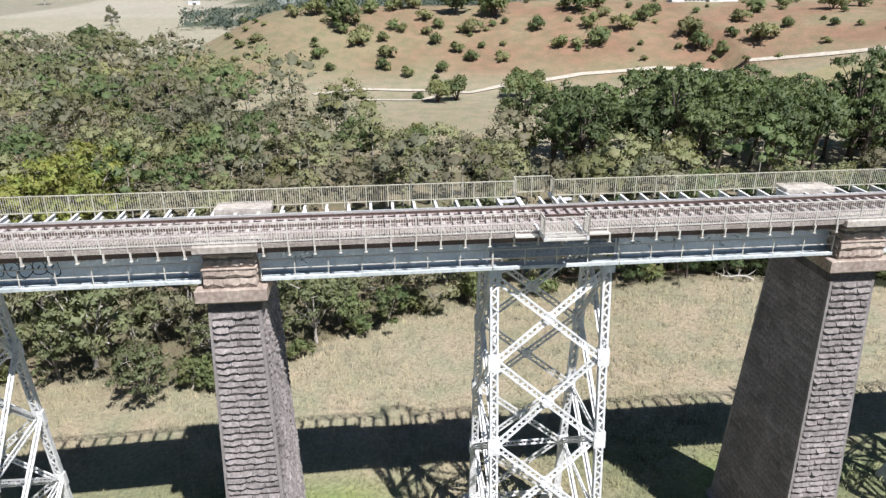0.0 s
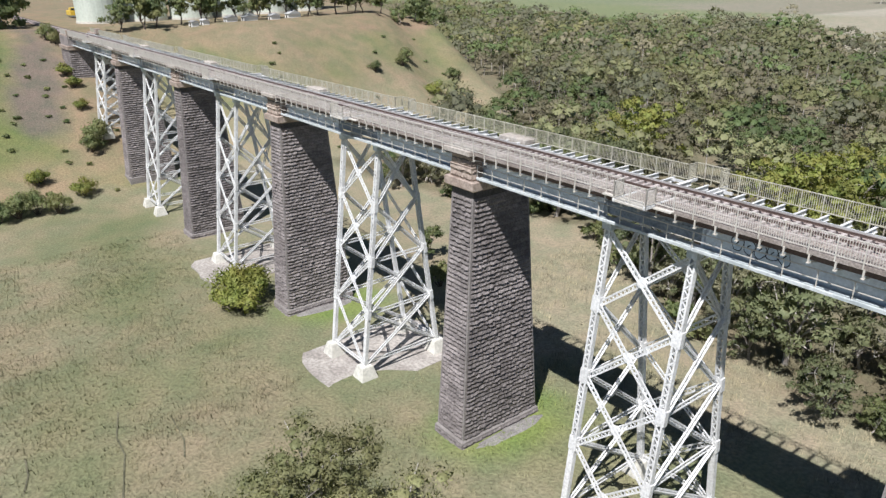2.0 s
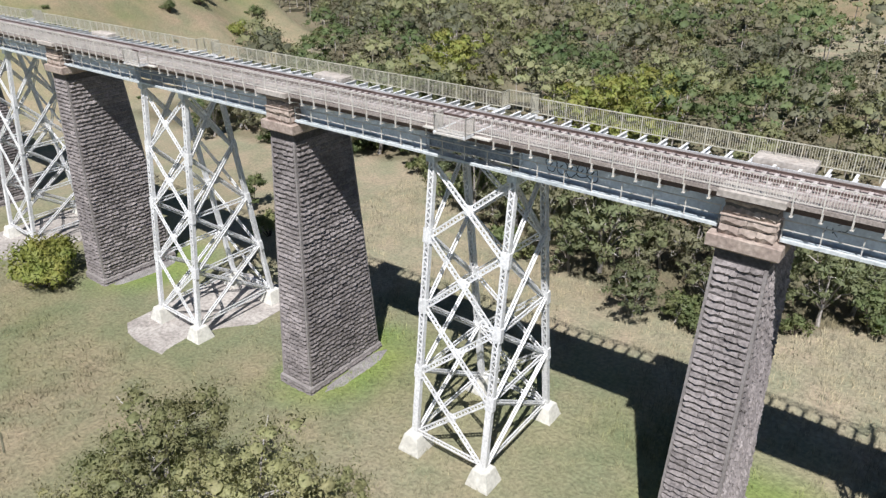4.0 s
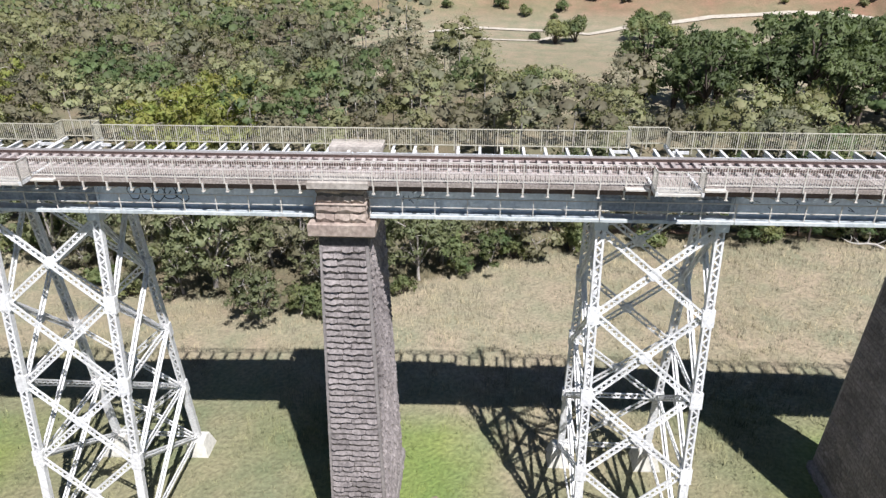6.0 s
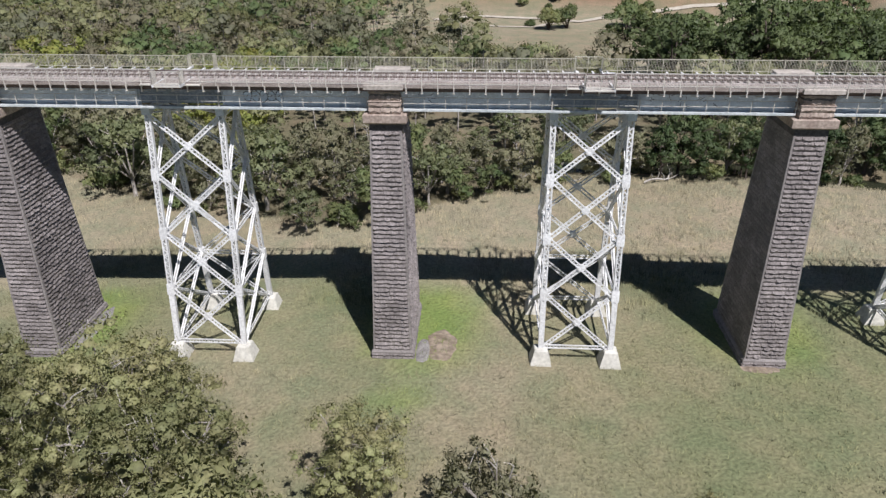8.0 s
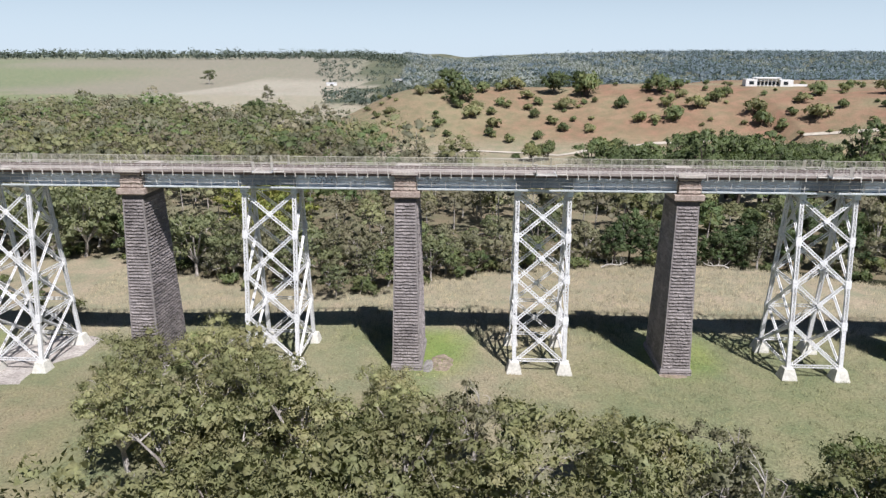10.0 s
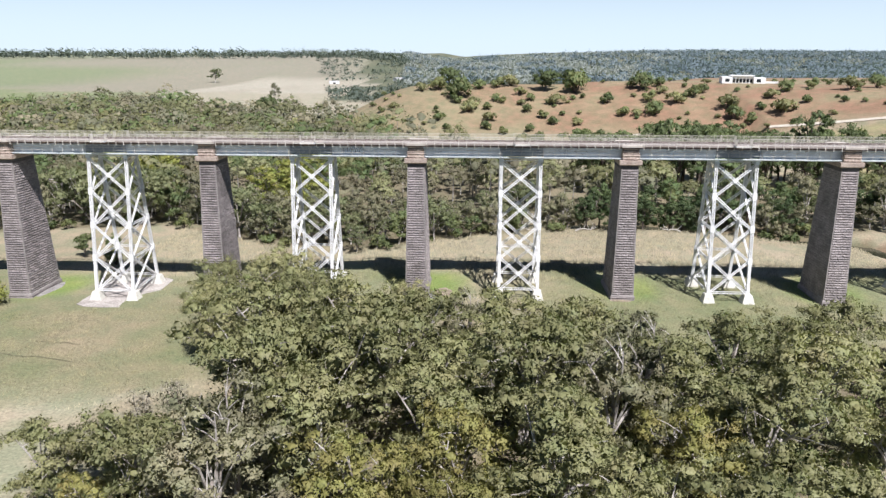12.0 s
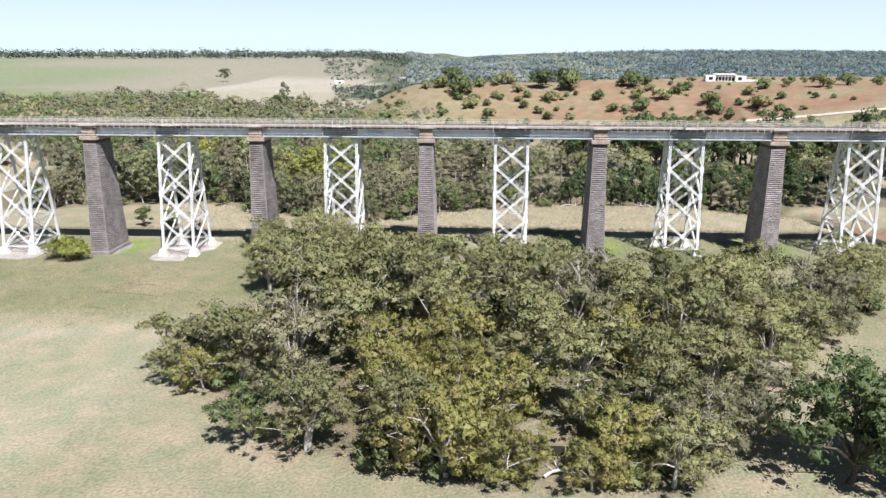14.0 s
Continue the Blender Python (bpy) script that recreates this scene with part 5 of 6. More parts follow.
whole("pond", pond, WATER, "small dark pool among the grove's trees", "pool", kind="structure")

# the wood behind the viaduct: single trees along its near edge, the rest as one wood
WOOD_LABEL = "olive-green gum tree at the edge of the valley wood"
valley_kinds = [gum("gum_tree", 13, 5.0, 61, 2500, 0.52, GUM_FAR, BARK, WOOD_LABEL, "gum tree", "valley wood", 7, clump=1.45, low_crown=0.16),
                gum("gum_tree", 14, 4.8, 62, 2500, 0.52, EDGE_LEAF, BARK, WOOD_LABEL, "gum tree", "valley wood", 5, clump=1.4, stems=2, low_crown=0.16),
                gum("gum_tree", 12, 5.2, 63, 2500, 0.52, EDGE_LEAF, BARK, WOOD_LABEL, "gum tree", "valley wood", 8, clump=1.5, low_crown=0.16),
                gum("gum_tree", 14, 4.6, 64, 2600, 0.5, GUM_FAR, BARK, "sparse gum tree with bare grey limbs in the wood", "gum tree", "valley wood", 8, clump=1.3, dead=5, low_crown=0.16),
                gum("wattle_tree", 12, 5.6, 65, 3600, 0.5, WATTLE, BARK, "yellow-green wattle tree in the valley wood", "wattle tree", "valley wood", 9, clump=1.6, low_crown=0.16),
                gum("tree", 10, 4.2, 66, 2800, 0.55, FRESH, BARK, "fresh green tree at the wood's edge", "tree", "valley wood", 6, clump=1.4, trunk_at=0.18, low_crown=0.16),
                gum("dark_tree", 13, 5.2, 67, 3400, 0.52, DARK_LEAF, PINE_BARK, "dark green tree at the wood's edge", "tree", "valley wood", 8, clump=1.5, low_crown=0.14)]
near_rows, deep = [], []


def edge_of_wood(x, y):
    return 1.0 if valley_wood(x, y) and not valley_wood(x, y - 13) else 0.0


for x, y, s, k in scatter(lambda x, y: valley_wood(x, y) - edge_of_wood(x, y), -330, 165, 30, 170, 9.4, 44) + scatter(edge_of_wood, -130, 130, 28, 80, 6.4, 49):
    if near_line(RIVER, x, y) < 3.0 or (x < -130 and y < 70) or (x > 44 and y > 92):
        continue
    kind = k % 4
    if math.hypot(x + 49, (y - 86) * 0.9) < 13 or math.hypot(x + 100, y - 98) < 9:
        kind = 4
    elif k % 15 == 0:
        kind = 5
    elif x > 38 and k % 5 < 3:
        kind = 6
    if kind == 4 or y < 74 and x > -125 or y < 60:
        near_rows.append((x, y, s * (0.85 if y < 58 else 1.0), kind))
    else:
        deep.append((x, y, s))
plant(valley_kinds, near_rows + [(-17, 31, 0.5, 2), (-12.5, 32, 0.42, 5), (6, 43, 0.62, 5), (10, 45, 0.6, 5), (1, 41, 0.7, 2), (17, 48, 0.4, 3), (-82.9, 27.5, 0.6, 5), (-76, 30, 0.5, 5), (-190, 577, 1.25, 0), (-371, 905, 1.5, 2)])


def fallen_limb(x, y, length, turn, seed):
    """A bleached fallen limb with a few bare side branches, lying at the wood's edge."""
    r = np.random.default_rng(seed)
    g = Geo()
    axis = Vector((math.cos(turn), math.sin(turn), 0.12))
    spine = [axis * (length * i / 5) + Vector((0, 0, 0.35 * math.sin(i * 1.3) + 0.3)) for i in range(6)]
    g.tube(spine, [0.2, 0.19, 0.16, 0.12, 0.08, 0.03], 6)
    for i in range(1, 5):
        e = spine[i] + Vector((r.normal() * 0.7, r.normal() * 0.7, r.uniform(0.8, 2.2)))
        g.tube([spine[i], spine[i].lerp(e, 0.5) + Vector((0.2, 0, 0)), e], [0.1, 0.07, 0.02], 4)
    whole("fallen_limb", g, DEAD_WOOD, "bleached bare fallen gum limb at the wood's edge", "branch", (x, y, height(x, y)), "fallen limbs")


DEAD_WOOD = material("bleached_dead_wood", [(0.42, 0.385, 0.345), (0.58, 0.55, 0.51)], 0.85, grain=(0.2, 6.0), bump=0.3)
for i, (x, y, n, a) in enumerate([(38, 52.5, 6.5, 0.3), (42.5, 54, 5.0, 1.2), (-3, 42, 4.5, 2.4), (22, 52, 5.5, 0.1), (-70, 56, 6.0, 1.9), (66, 53, 5.5, 2.8), (20, -93, 4.5, 0.4), (6, -84, 4.0, 2.0)]):
    fallen_limb(x, y, n, a, 300 + i)


def wood(name, places, clumps, per, size, rad, h, mats, label, seed):
    """A stretch of woodland: every tree a ragged crown of clumps, over thin trunks."""
    rr = np.random.default_rng(seed)
    c, q, tones, hearts, stems = [[] for _ in mats], [[] for _ in mats], [[] for _ in mats], [[] for _ in mats], Geo()
    for x, y, s in places:
        z = height(x, y)
        s *= 0.62 + 0.85 * rr.uniform() ** 1.4
        m = int((noise.noise((x * 0.03, y * 0.03, 4)) * 0.9 + 0.5 + rr.uniform(-0.3, 0.3)) * len(mats)) % len(mats)
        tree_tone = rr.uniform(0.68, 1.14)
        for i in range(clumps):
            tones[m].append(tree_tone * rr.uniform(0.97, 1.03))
            hearts[m].append((x, y, z + h * s * 0.3))
            a = 2.4 * i + rr.uniform(0, 0.8)
            k = rad * s * math.sqrt((i + 0.3) / clumps) * 0.82
            c[m].append((x + k * math.cos(a), y + k * math.sin(a), z + h * s * (0.92 - 0.55 * (k / (rad * s)) ** 2 + rr.uniform(-0.1, 0.06))))
            q[m].append(rad * s * rr.uniform(0.24, 0.42))
        stems.tube([(x, y, z - 0.3), (x + rr.uniform(-0.6, 0.6), y, z + h * s * 0.7)], [0.22, 0.1], 4)
    ob = tagged(new(name), label, "woodland", kind="stuff")
    for mat, cc, qq, tt, hh in zip(mats, c, q, tones, hearts):
        tagged(part("crowns", leaves_mesh(name, cards(cc, qq, per, size, rr, loose=0.5, tones=tt, hearts=hh, round_off=0.8, rough=0.14, shade_core=0.42), mat), None, ob), kind="stuff")
    tagged(part("trunks", stems, BARK, ob), kind="stuff")


MIXED_WOOD = [GREEN_WOOD, GREY_WOOD, BROWN_WOOD, PALE_WOOD, OLIVE_WOOD]
wood("valley_wood", deep, 17, 50, 0.5, 5.6, 12.5, MIXED_WOOD, "dense olive and brownish gum wood behind the viaduct", 6)
rows = [p[:3] for p in scatter(lambda x, y: valley_wood(x, y) * (1 if y > 170 else 0), -470, 60, 170, 440, 10.4, 45) if p[0] > -380]
rows += [(-250, 462, 1.2), (-280, 470, 1.3), (-300, 452, 1.2), (-225, 440, 1.2), (-190, 420, 1.1)]
wood("far_valley_wood", rows, 11, 12, 1.0, 6.6, 11.5, MIXED_WOOD, "dense olive-green gum wood filling the far valley", 7)
rows = [p[:3] for p in scatter(valley_wood, -640, -330, 120, 480, 13.5, 50) if p[0] < -380 or p[1] < 170]
wood("western_wood", rows, 9, 12, 1.4, 8.8, 12.5, MIXED_WOOD, "olive-green gum wood behind the western hill", 8)
plant([gum("dark_tree", 16, 11, 74, 3200, 1.4, PINE, PINE_BARK, "broad dark green tree in the far wood", "tree", "dark trees", 9, clump=3.0, low_crown=0.2)], [(-136, 362, 0.9, 0), (-6, 318, 0.7, 0), (51.5, 300, 0.8, 0), (68, 318, 0.55, 0)])

# the pine belt beyond the river, and single trees on the flat
PINE_LABEL = "tall dark pine with a bare trunk and a rounded crown"
pines = [gum("pine_tree", 19, 5.6, 81, 2000, 0.74, PINE, PINE_BARK, PINE_LABEL, "pine tree", "pine belt", 9, clump=1.7, trunk_at=0.45, low_crown=0.48),
         gum("pine_tree", 17, 6.2, 82, 2000, 0.74, PINE, PINE_BARK, PINE_LABEL, "pine tree", "pine belt", 8, clump=1.8, trunk_at=0.4, low_crown=0.42),
         gum("pine_tree", 20, 4.8, 85, 1900, 0.74, PINE, PINE_BARK, "tall dark pine with an open crown", "pine tree", "pine belt", 9, clump=1.4, trunk_at=0.35, low_crown=0.32)]
rows = scatter(lambda x, y: 0.95 if 96 + 0.04 * x < y < 130 and x > 44 + 0.2 * (136 - y) else 0.0, 42, 190, 84, 140, 8.4, 46)
plant(pines, [(x, y, s * (0.86 + 0.24 * ((k * 0.37) % 1)), k) for x, y, s, k in rows] + [(80, 116, 0.85, 0), (118, 120, 0.9, 1)])
single = [shrub("tree_clump", 8.5, 5.2, 83, 2200, 0.8, SHRUB, "rounded dark green tree clump on the flat", "trees on the flat", "tree"), shrub("tree_clump", 5.0, 4.4, 84, 1800, 0.7, FRESH, "rounded light green bush on the flat", "trees on the flat", "bush")]
plant(single, [(40, 203, 1.15, 0), (33, 200, 0.9, 0), (53, 176, 1.05, 1), (62, 205, 1.1, 0), (66, 192, 1.0, 0), (70, 214, 0.95, 0), (27, 207, 0.5, 1), (9, 150, 0.8, 1), (20, 130, 0.9, 0), (34, 118, 0.8, 0), (46, 124, 0.8, 0),
              (72, 86, 0.7, 0), (84, 90, 0.75, 0), (97, 88, 0.7, 0), (110, 92, 0.8, 0), (124, 90, 0.8, 0), (60, 92, 0.7, 0), (138, 95, 0.8, 0)])

# shrubs on the red hill
hill_kinds = [shrub("hill_shrub", 4.4, 3.3, 91, 620, 0.8, SHRUB, "rounded green shrub on the red hillside", "hill shrubs"), shrub("hill_shrub", 4.0, 3.4, 92, 620, 0.8, GUM, "olive-green shrub on the red hillside", "hill shrubs"), shrub("hill_shrub", 3.6, 3.0, 93, 560, 0.75, FRESH, "bright green shrub on the red hillside", "hill shrubs")]
HILL = [(-45, 285), (-38, 285), (-10, 260), (-5, 248), (7, 271), (1, 290), (-12, 304), (4, 304), (13, 305), (24, 308), (32, 312), (22, 285), (26, 282), (37, 294), (42, 285), (17, 274), (18, 259), (16, 248), (25, 239), (36, 279), (39, 269), (47, 261), (55, 278),
        (69, 295), (52, 252), (65, 250), (84, 274), (90, 256), (97, 254), (106, 254), (107, 271), (120, 265), (107, 291), (131, 272), (144, 253), (143, 241), (150, 234), (162, 230), (176, 236), (155, 238), (164, 251), (39, 243)]
BIG = {(1, 290): 2.3, (7, 271): 1.4, (69, 295): 2.3, (-12, 304): 1.8, (32, 312): 1.5, (24, 308): 1.4, (106, 254): 1.4, (107, 271): 1.4, (107, 291): 1.8, (144, 253): 1.6, (162, 230): 1.5, (17, 248): 0.7, (55, 278): 1.35, (120, 265): 1.35, (131, 272): 1.4, (84, 274): 1.1, (90, 256): 1.2, (143, 241): 1.3, (150, 234): 1.3}
rows = [(x, y, 1.2 * BIG.get((x, y), 0.72 + 0.36 * ((i * 0.37) % 1)), i) for i, (x, y) in enumerate(HILL)]
rows += [(x + dx, y + dy, s, i) for i, (x, y, dx, dy, s) in enumerate([(4, 288, -5, -4, 1.4), (4, 288, 4, -8, 1.3), (108, 290, 9, 3, 1.3), (108, 290, -7, 5, 1.2), (112, 286, 4, -5, 1.1), (131, 272, 6, 4, 1.2), (131, 272, -6, -2, 1.0), (-14, 306, -8, -2, 1.2), (170, 258, 6, 3, 1.4), (184, 262, 8, 4, 1.5), (205, 252, 0, 0, 1.8), (216, 258, 5, 0, 1.6), (240, 262, 0, 0, 1.5)])]
rows += [(x, y, 0.55 * s, k) for x, y, s, k in scatter(lambda x, y: 0.24 if 2 < red_hill(x, y) < 27 else 0.0, -60, 260, 215, 330, 9, 47)]
plant(hill_kinds, rows)

# bushes on and under the western slope
west_kinds = [shrub("slope_bush", 4.5, 3.2, 94, 2300, 0.3, SHRUB, "dark green bush on the western slope", "slope bushes", "bush"), shrub("slope_bush", 4.0, 3.0, 95, 2300, 0.3, WATTLE, "yellowish green bush on the western slope", "slope bushes", "bush")]
plant(west_kinds, [(-84, -6, 1.6, 1), (-87.5, -4, 1.1, 1), (-150, -32, 1.1, 0), (-151, -28.5, 1.0, 0), (-151.5, -25, 1.15, 0), (-152, -21.5, 1.1, 0), (-150.5, -18, 0.95, 0), (-176, -2.6, 1.3, 0), (-174, -5, 0.9, 0), (-170, -35, 1.2, 0), (-150, -41, 1.5, 0), (-155, -46, 1.3, 0), (-165, -18.7, 0.7, 1), (-157, -11.3, 0.75, 1),
                   (-225, -1.5, 1.0, 0), (-222, 0.0, 0.7, 0), (-205, -2, 0.6, 1), (-199, -1.5, 0.55, 1), (-190, -2.5, 0.5, 1), (-179, 109, 1.2, 0), (-183, 105, 1.0, 1), (-190, 118, 0.9, 0), (-190, 86, 0.8, 0), (-193, 99, 0.9, 0), (-196, 102, 0.9, 0), (-72, 22, 0.9, 0), (-66, 24, 0.7, 0)])
tuft = [shrub("slope_tuft", 0.8, 1.0, 98, 110, 0.34, SHRUB, "small green tuft on the western slope", "slope tufts", "bush"), shrub("slope_tuft", 0.9, 1.0, 99, 120, 0.34, FRESH, "small bright green tuft on the western slope", "slope tufts", "bush")]
plant(tuft, scatter(lambda x, y: (0.36 if y < -3 else 0.08) if 1 < left_hill(x, y) < 27 else 0.0, -228, -140, -60, 120, 4.6, 48))
hedge = [gum("hedge_tree", 7, 3.6, 96, 1500, 0.7, FRESH, BARK, "dense green tree on the plateau's rim", "tree", "rim trees", 6, clump=1.7, trunk_at=0.15)]
plant(hedge, [(-246, -10, 1.3, 0), (-252, -14, 1.5, 0), (-247, -18, 1.3, 0), (-243, -23, 1.2, 0), (-250, -24, 1.5, 0), (-256, -19, 1.5, 0), (-241, -29, 1.2, 0), (-248, -32, 1.4, 0), (-238, -35, 1.2, 0), (-258, -9, 1.5, 0), (-218, 132, 0.8, 0), (-226, 128, 0.9, 0), (-234, 135, 0.9, 0), (-222, 118, 0.6, 0)])
yard = [gum("yard_tree", 9, 3.0, 97, 1300, 0.7, SHRUB, PINE_BARK, "dark green tree in the silo yard", "tree", "yard trees", 6, clump=1.4, trunk_at=0.25)]
plant(yard, [(-231 + 0.06 * i * 4, 20 + i * 6.2 + 1.5 * math.sin(i * 2.1), 1.0 + 0.3 * math.sin(i * 1.7) ** 2, 0) for i in range(16)] + [(-240, 30, 1.0, 0), (-243, 52, 1.1, 0), (-241, 70, 1.0, 0), (-240, 90, 1.1, 0), (-236, 104, 0.9, 0)])


# ---- silos, sheds, house, far homes ----
def silo(x, y, rad, h):
    s = thing("grain_silo", "pale green concrete grain silo", "silo", (x, y, height(x, y) - 0.4), "grain silos")
    g = Geo().tube([(0, 0, 0), (0, 0, h * 0.5), (0, 0, h)], [rad, rad, rad], 28)
    part("drum", g, SILO_WALL, s)
    part("roof", Geo().tube([(0, 0, h), (0, 0, h + 1.6)], [rad * 1.03, rad * 0.2], 28), ROOF_GREY, s)
    part("base_ring", Geo().tube([(0, 0, 0), (0, 0, 1.2)], [rad * 1.03, rad * 1.03], 28), CONCRETE, s)


for i in range(6):
    silo(-262 - 3 * (i % 2), 22 + 15.6 * i, 7.4, 27)


def shed(x, y, w, d, h, turn, wall, label):
    s = thing("shed", label, "shed", (x, y, height(x, y) - 0.2), "sheds and homes")
    s.rotation_euler[2] = turn
    part("walls", Geo().box(-w / 2, w / 2, -d / 2, d / 2, 0, h), wall, s)
    g = Geo().add([(-w / 2 - 0.3, -d / 2 - 0.3, h), (w / 2 + 0.3, -d / 2 - 0.3, h), (w / 2 + 0.3, d / 2 + 0.3, h), (-w / 2 - 0.3, d / 2 + 0.3, h), (-w / 2 - 0.3, 0, h + d * 0.22), (w / 2 + 0.3, 0, h + d * 0.22)],
                  [(0, 1, 5, 4), (2, 3, 4, 5), (1, 2, 5), (3, 0, 4), (3, 2, 1, 0)])
    part("roof", g, ROOF_GREY, s)
    part("door", Geo().box(-w * 0.15, w * 0.15, -d / 2 - 0.04, -d / 2 + 0.02, 0, h * 0.75), GLASS, s)


for x, y, w in ((-225, 41, 2.4), (-225, 44.5, 2.2), (-227, 54, 4), (-228, 61, 5), (-226, 69, 3.5), (-228, 77, 5)):
    shed(x, y, 2.2, w, 1.5, 0.1, WALL_WHITE, "low white container in the silo yard")


def machine(x, y):
    m = thing("track_machine", "yellow track machine standing in the silo yard", "rail vehicle", (x, y, height(x, y)))
    part("body", Geo().box(-4, 4, -1.3, 1.3, 0.9, 2.6, 0.2), YELLOW_PAINT, m)
    part("cab", Geo().box(1.2, 3.8, -1.25, 1.25, 2.5, 3.7, 0.15), YELLOW_PAINT, m)
    part("cab_window", Geo().box(3.75, 3.84, -1.0, 1.0, 2.7, 3.5), GLASS, m)
    for u in (-2.6, 2.6):
        for s in (-0.8, 0.8):
            part("wheel", Geo().tube([(u, s - 0.07, 0.42), (u, s + 0.07, 0.42)], [0.42, 0.42], 16), RAIL_STEEL, m)
    part("underframe", Geo().box(-4.1, 4.1, -1.1, 1.1, 0.5, 0.95), DARK_STEEL, m)


machine(-300, 21)


def flat_house():
    """The white flat-roofed house on the plateau."""
    h = thing("flat_roofed_house", "long white flat-roofed house with dark window bands", "house", (153.6, 296.5, height(160, 297) - 0.1))
    h.scale = (0.8, 0.85, 0.82)
    h.rotation_euler[2] = radians(-6)
    part("wing", Geo().box(0, 7, 0, 9, 0, 4.6), WALL_WHITE, h)
    part("wing", Geo().box(22, 30, 0, 9, 0, 4.2), WALL_WHITE, h)
    part("hall", Geo().box(7, 22, 2.2, 11, 0, 5.0), WALL_WHITE, h)
    part("roof", Geo().box(6.4, 22.6, 0.4, 11.4, 5.0, 5.6), WALL_WHITE, h, "overhanging white roof slab")
    for i in range(6):
        part("window_pane", Geo().box(7.5 + i * 2.4, 9.6 + i * 2.4, 2.14, 2.24, 0.6, 3.1), GLASS, h)
        part("post", Geo().box(7.2 + i * 2.4, 7.45 + i * 2.4, 0.7, 0.95, 0, 5.0), WALL_WHITE, h)
    part("window", Geo().box(2.2, 5.2, -0.06, 0.04, 1.2, 3.4), GLASS, h)
    part("window", Geo().box(24, 26.8, -0.06, 0.04, 1.0, 3.2), GLASS, h)
    part("garden_wall", Geo().box(30, 40, 3, 3.4, 0, 1.5), WALL_WHITE, h)


flat_house()
r = np.random.default_rng(77)
for i in range(26):
    y = r.uniform(900, 2100)
    x = y * r.uniform(-0.13, 0.12) + 10
    shed(x, y, r.uniform(10, 20), r.uniform(8, 12), r.uniform(3, 4.5), r.uniform(0, 3), WALL_WHITE, "pale distant farm building among trees")
shed(-196, 905, 14, 7, 3, 0.3, WALL_WHITE, "long pale farm shed by the field")


# ---- distant woods ----
def far_wood(name, places, size, rad, mat, label, seed):
    rr = np.random.default_rng(seed)
    big = np.array([rad * (1 + 0.7 * noise.noise((x * 0.02, y * 0.02, 8))) for x, y in places])
    c = np.array([(x, y, height(x, y) + q * 0.55) for (x, y), q in zip(places, big)])
    me = leaves_mesh(name, cards(c, big * rr.uniform(0.7, 1.3, len(c)), 17, size, rr, low=-0.2, flat=0.75, loose=0.3, rough=0.05), mat)
    tagged(new(name, me), label, "woodland", kind="stuff")


# distance haze is mixed into these three leaf colours
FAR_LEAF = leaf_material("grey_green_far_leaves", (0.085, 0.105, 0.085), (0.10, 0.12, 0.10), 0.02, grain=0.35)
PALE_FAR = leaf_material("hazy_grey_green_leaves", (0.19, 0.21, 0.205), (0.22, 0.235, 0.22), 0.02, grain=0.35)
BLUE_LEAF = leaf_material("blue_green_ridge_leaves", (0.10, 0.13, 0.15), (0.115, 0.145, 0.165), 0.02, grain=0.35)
r = np.random.default_rng(78)
mid_places, ridge_places, pale_places = [], [], []
for _ in range(9000):
    y = 480 + 2600 * r.uniform() ** 1.6
    x = y * r.uniform(-0.24, 0.22) + 5
    if 640 - 0.1 * x < y < 960 and x < -105 and not (x > -190 - 0.05 * y and y < 720):
        continue
    if red_hill(x, y) > 16 or (y < 620 and x < -70 and y < 520):
        continue
    dens = 1.0 if y < 900 else 0.7
    if noise.noise((x * 0.006, y * 0.006, 1)) * 1.5 + r.uniform() < dens and len(mid_places) < 3400:
        mid_places.append((x, y))
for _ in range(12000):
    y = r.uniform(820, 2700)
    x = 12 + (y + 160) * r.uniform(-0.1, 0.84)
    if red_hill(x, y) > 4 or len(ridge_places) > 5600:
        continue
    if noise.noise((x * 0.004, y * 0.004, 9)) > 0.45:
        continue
    # the darker blue woods gather to the right, in place of a cloud's shadow
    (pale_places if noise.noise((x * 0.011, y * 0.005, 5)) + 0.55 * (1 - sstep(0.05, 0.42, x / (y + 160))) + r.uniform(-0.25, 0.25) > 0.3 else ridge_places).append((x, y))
far_wood("valley_floor_woods", mid_places, 2.4, 5.5, FAR_LEAF, "scattered trees of the far valley, haze in their grey-green colour", 1)
far_wood("pale_ridge_woods", pale_places, 3.6, 8.0, PALE_FAR, "scrub on the far ridge, its leaf colour paled for haze", 5)
far_wood("ridge_woods", ridge_places, 4.4, 10.0, BLUE_LEAF, "woodland on the far ridge, haze and cloud shade in its blue-green", 2)
rim = [(x, 1500 + 0.25 * x + r.uniform(0, 170)) for x in np.arange(-1500, -150, 1.7) if noise.noise((x * 0.012, 3, 1)) > -0.75 + r.uniform(0, 0.4)]
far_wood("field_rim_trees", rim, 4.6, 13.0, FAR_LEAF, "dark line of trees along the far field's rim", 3)
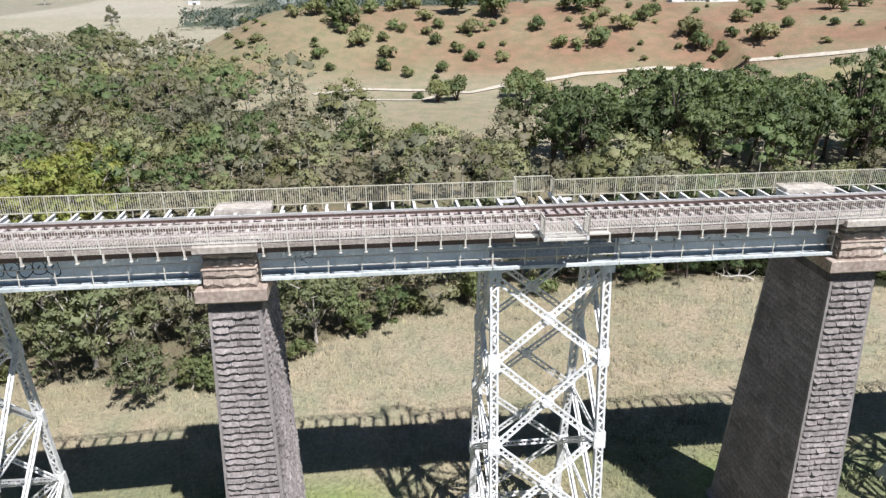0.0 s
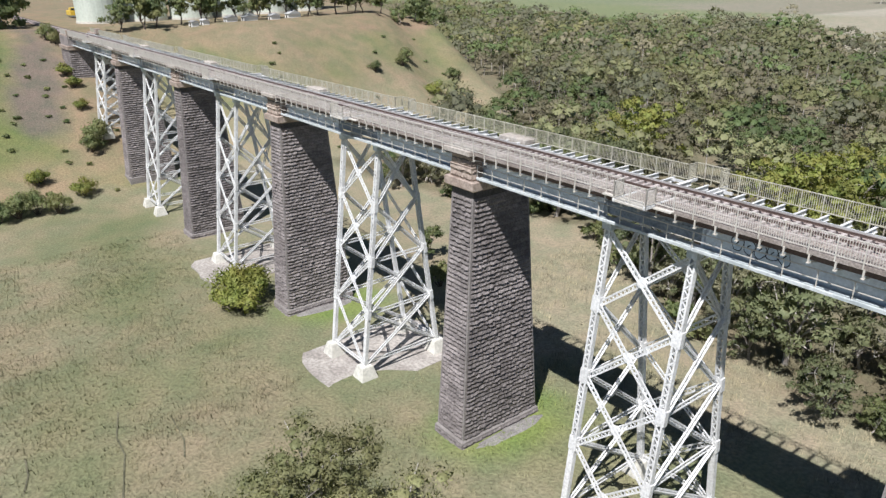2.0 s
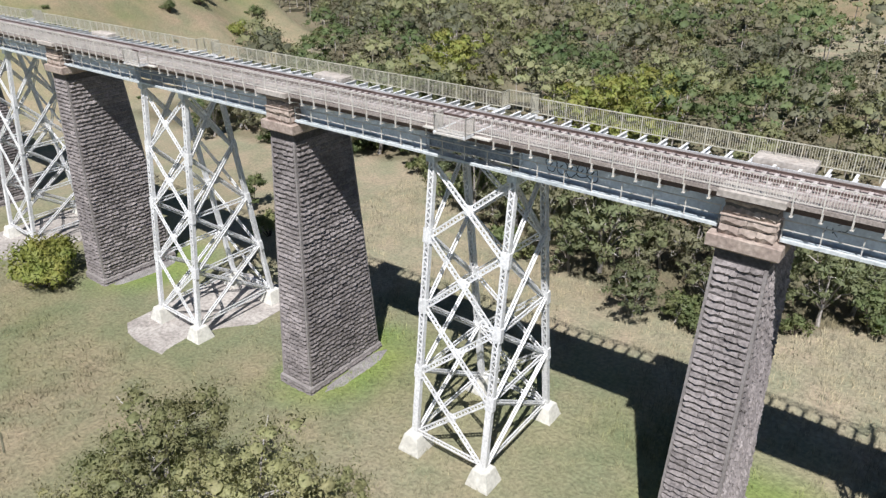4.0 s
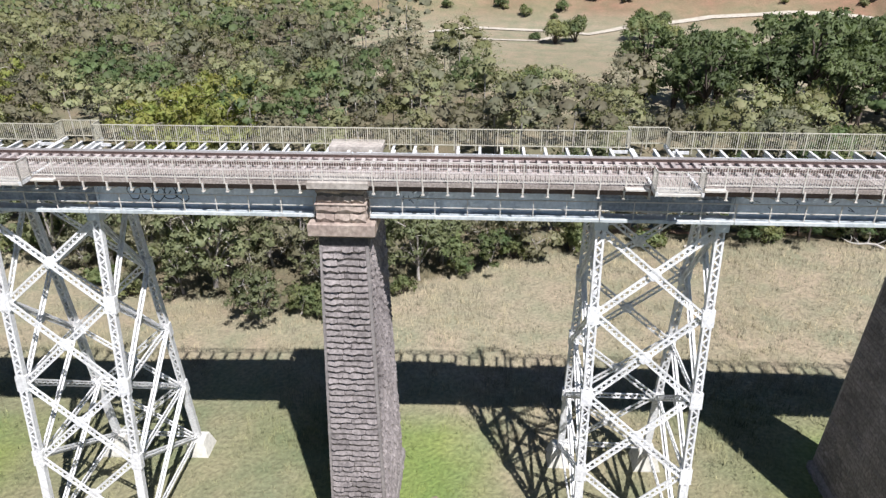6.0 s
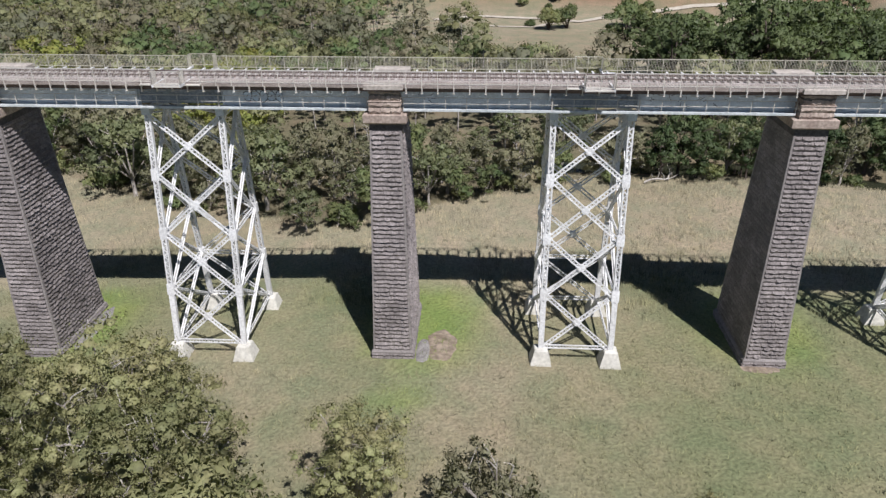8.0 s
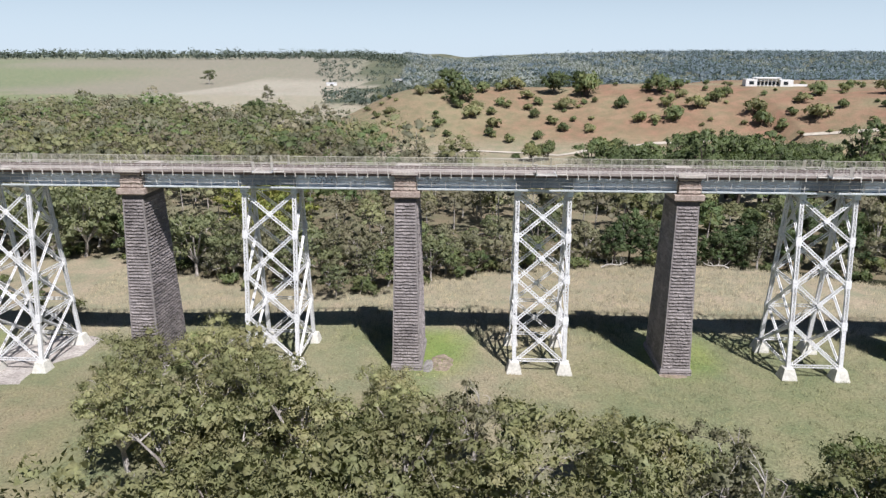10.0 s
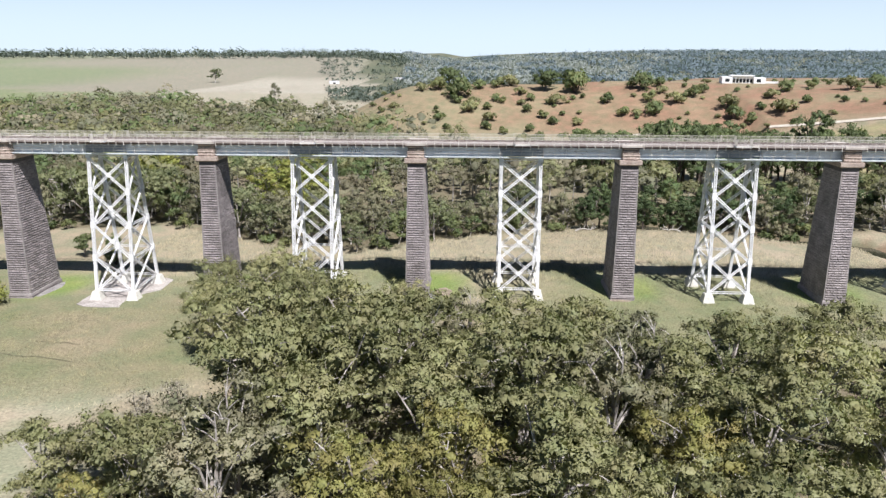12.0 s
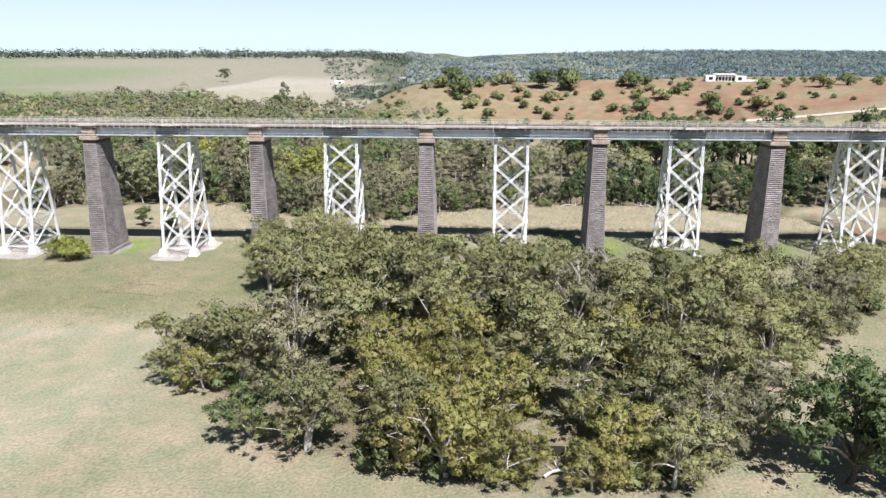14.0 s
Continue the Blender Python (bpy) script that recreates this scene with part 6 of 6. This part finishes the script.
belt = [(90 + i * 1.35 + r.uniform(-6, 6), 560 + r.uniform(-14, 14)) for i in range(110)]
far_wood("plateau_tree_belt", belt, 2.6, 6.0, FAR_LEAF, "dark tree belt behind the plateau", 4)


# ---- grass ----
def grass(count, x0, x1, y0, y1, tall, seed):
    """Tufts of upright blades, coloured like the ground that they grow on."""
    rr = np.random.default_rng(seed)
    pos, col = [], []
    while len(pos) < count:
        x, y = rr.uniform(x0, x1), rr.uniform(y0, y1)
        if abs(y - YC) < 6 and min(abs(x - p) for p in PIERS) < 3 or near_line(RIVER, x, y) < 5:
            continue
        if abs(y - 3) < 10 and min(abs(x - TRESTLES[3]), abs(x - TRESTLES[2])) < 7:
            continue
        if noise.noise((x * 0.09, y * 0.09, 21)) + rr.uniform(-0.5, 0.5) < -0.1:
            continue
        pos.append((x, y, height(x, y) - 0.03))
        col.append(cover(x, y))
    pos, col = np.repeat(np.array(pos), 5, axis=0), np.repeat(np.array(col), 5, axis=0)
    n = len(pos)
    pos[:, :2] += rr.normal(0, 0.22, (n, 2))
    a = rr.normal(0, 0.6, n)
    w = rr.uniform(0.05, 0.11, n)
    h = tall * rr.uniform(0.5, 1.4, n)
    side = np.c_[np.cos(a), np.sin(a), np.zeros(n)] * w[:, None] / 2
    lean = np.c_[rr.normal(0, 0.14, n), rr.normal(0, 0.12, n), h]
    v = np.stack([pos - side, pos + side, pos + lean], axis=1)
    me = quads("grass", v, GRASS, np.clip(col * rr.uniform(0.8, 1.12, n)[:, None], 0, 1))
    me.normals_split_custom_set_from_vertices(np.tile([[0.05, -0.2, 0.97]], (3 * n, 1)).tolist())
    return me


tagged(new("meadow_grass", grass(16000, -70, 105, 9, 56, 0.72, 5)), "tufts of dry meadow grass behind the viaduct", "grass", kind="stuff")
tagged(new("west_meadow_grass", grass(9000, -125, -60, -48, -3, 0.36, 7)), "low tufts of mixed grass on the western meadow", "grass", kind="stuff")
tagged(new("green_grass", grass(14000, -62, 105, -46, 9, 0.42, 6)), "low tufts of green grass before the viaduct", "grass", kind="stuff")
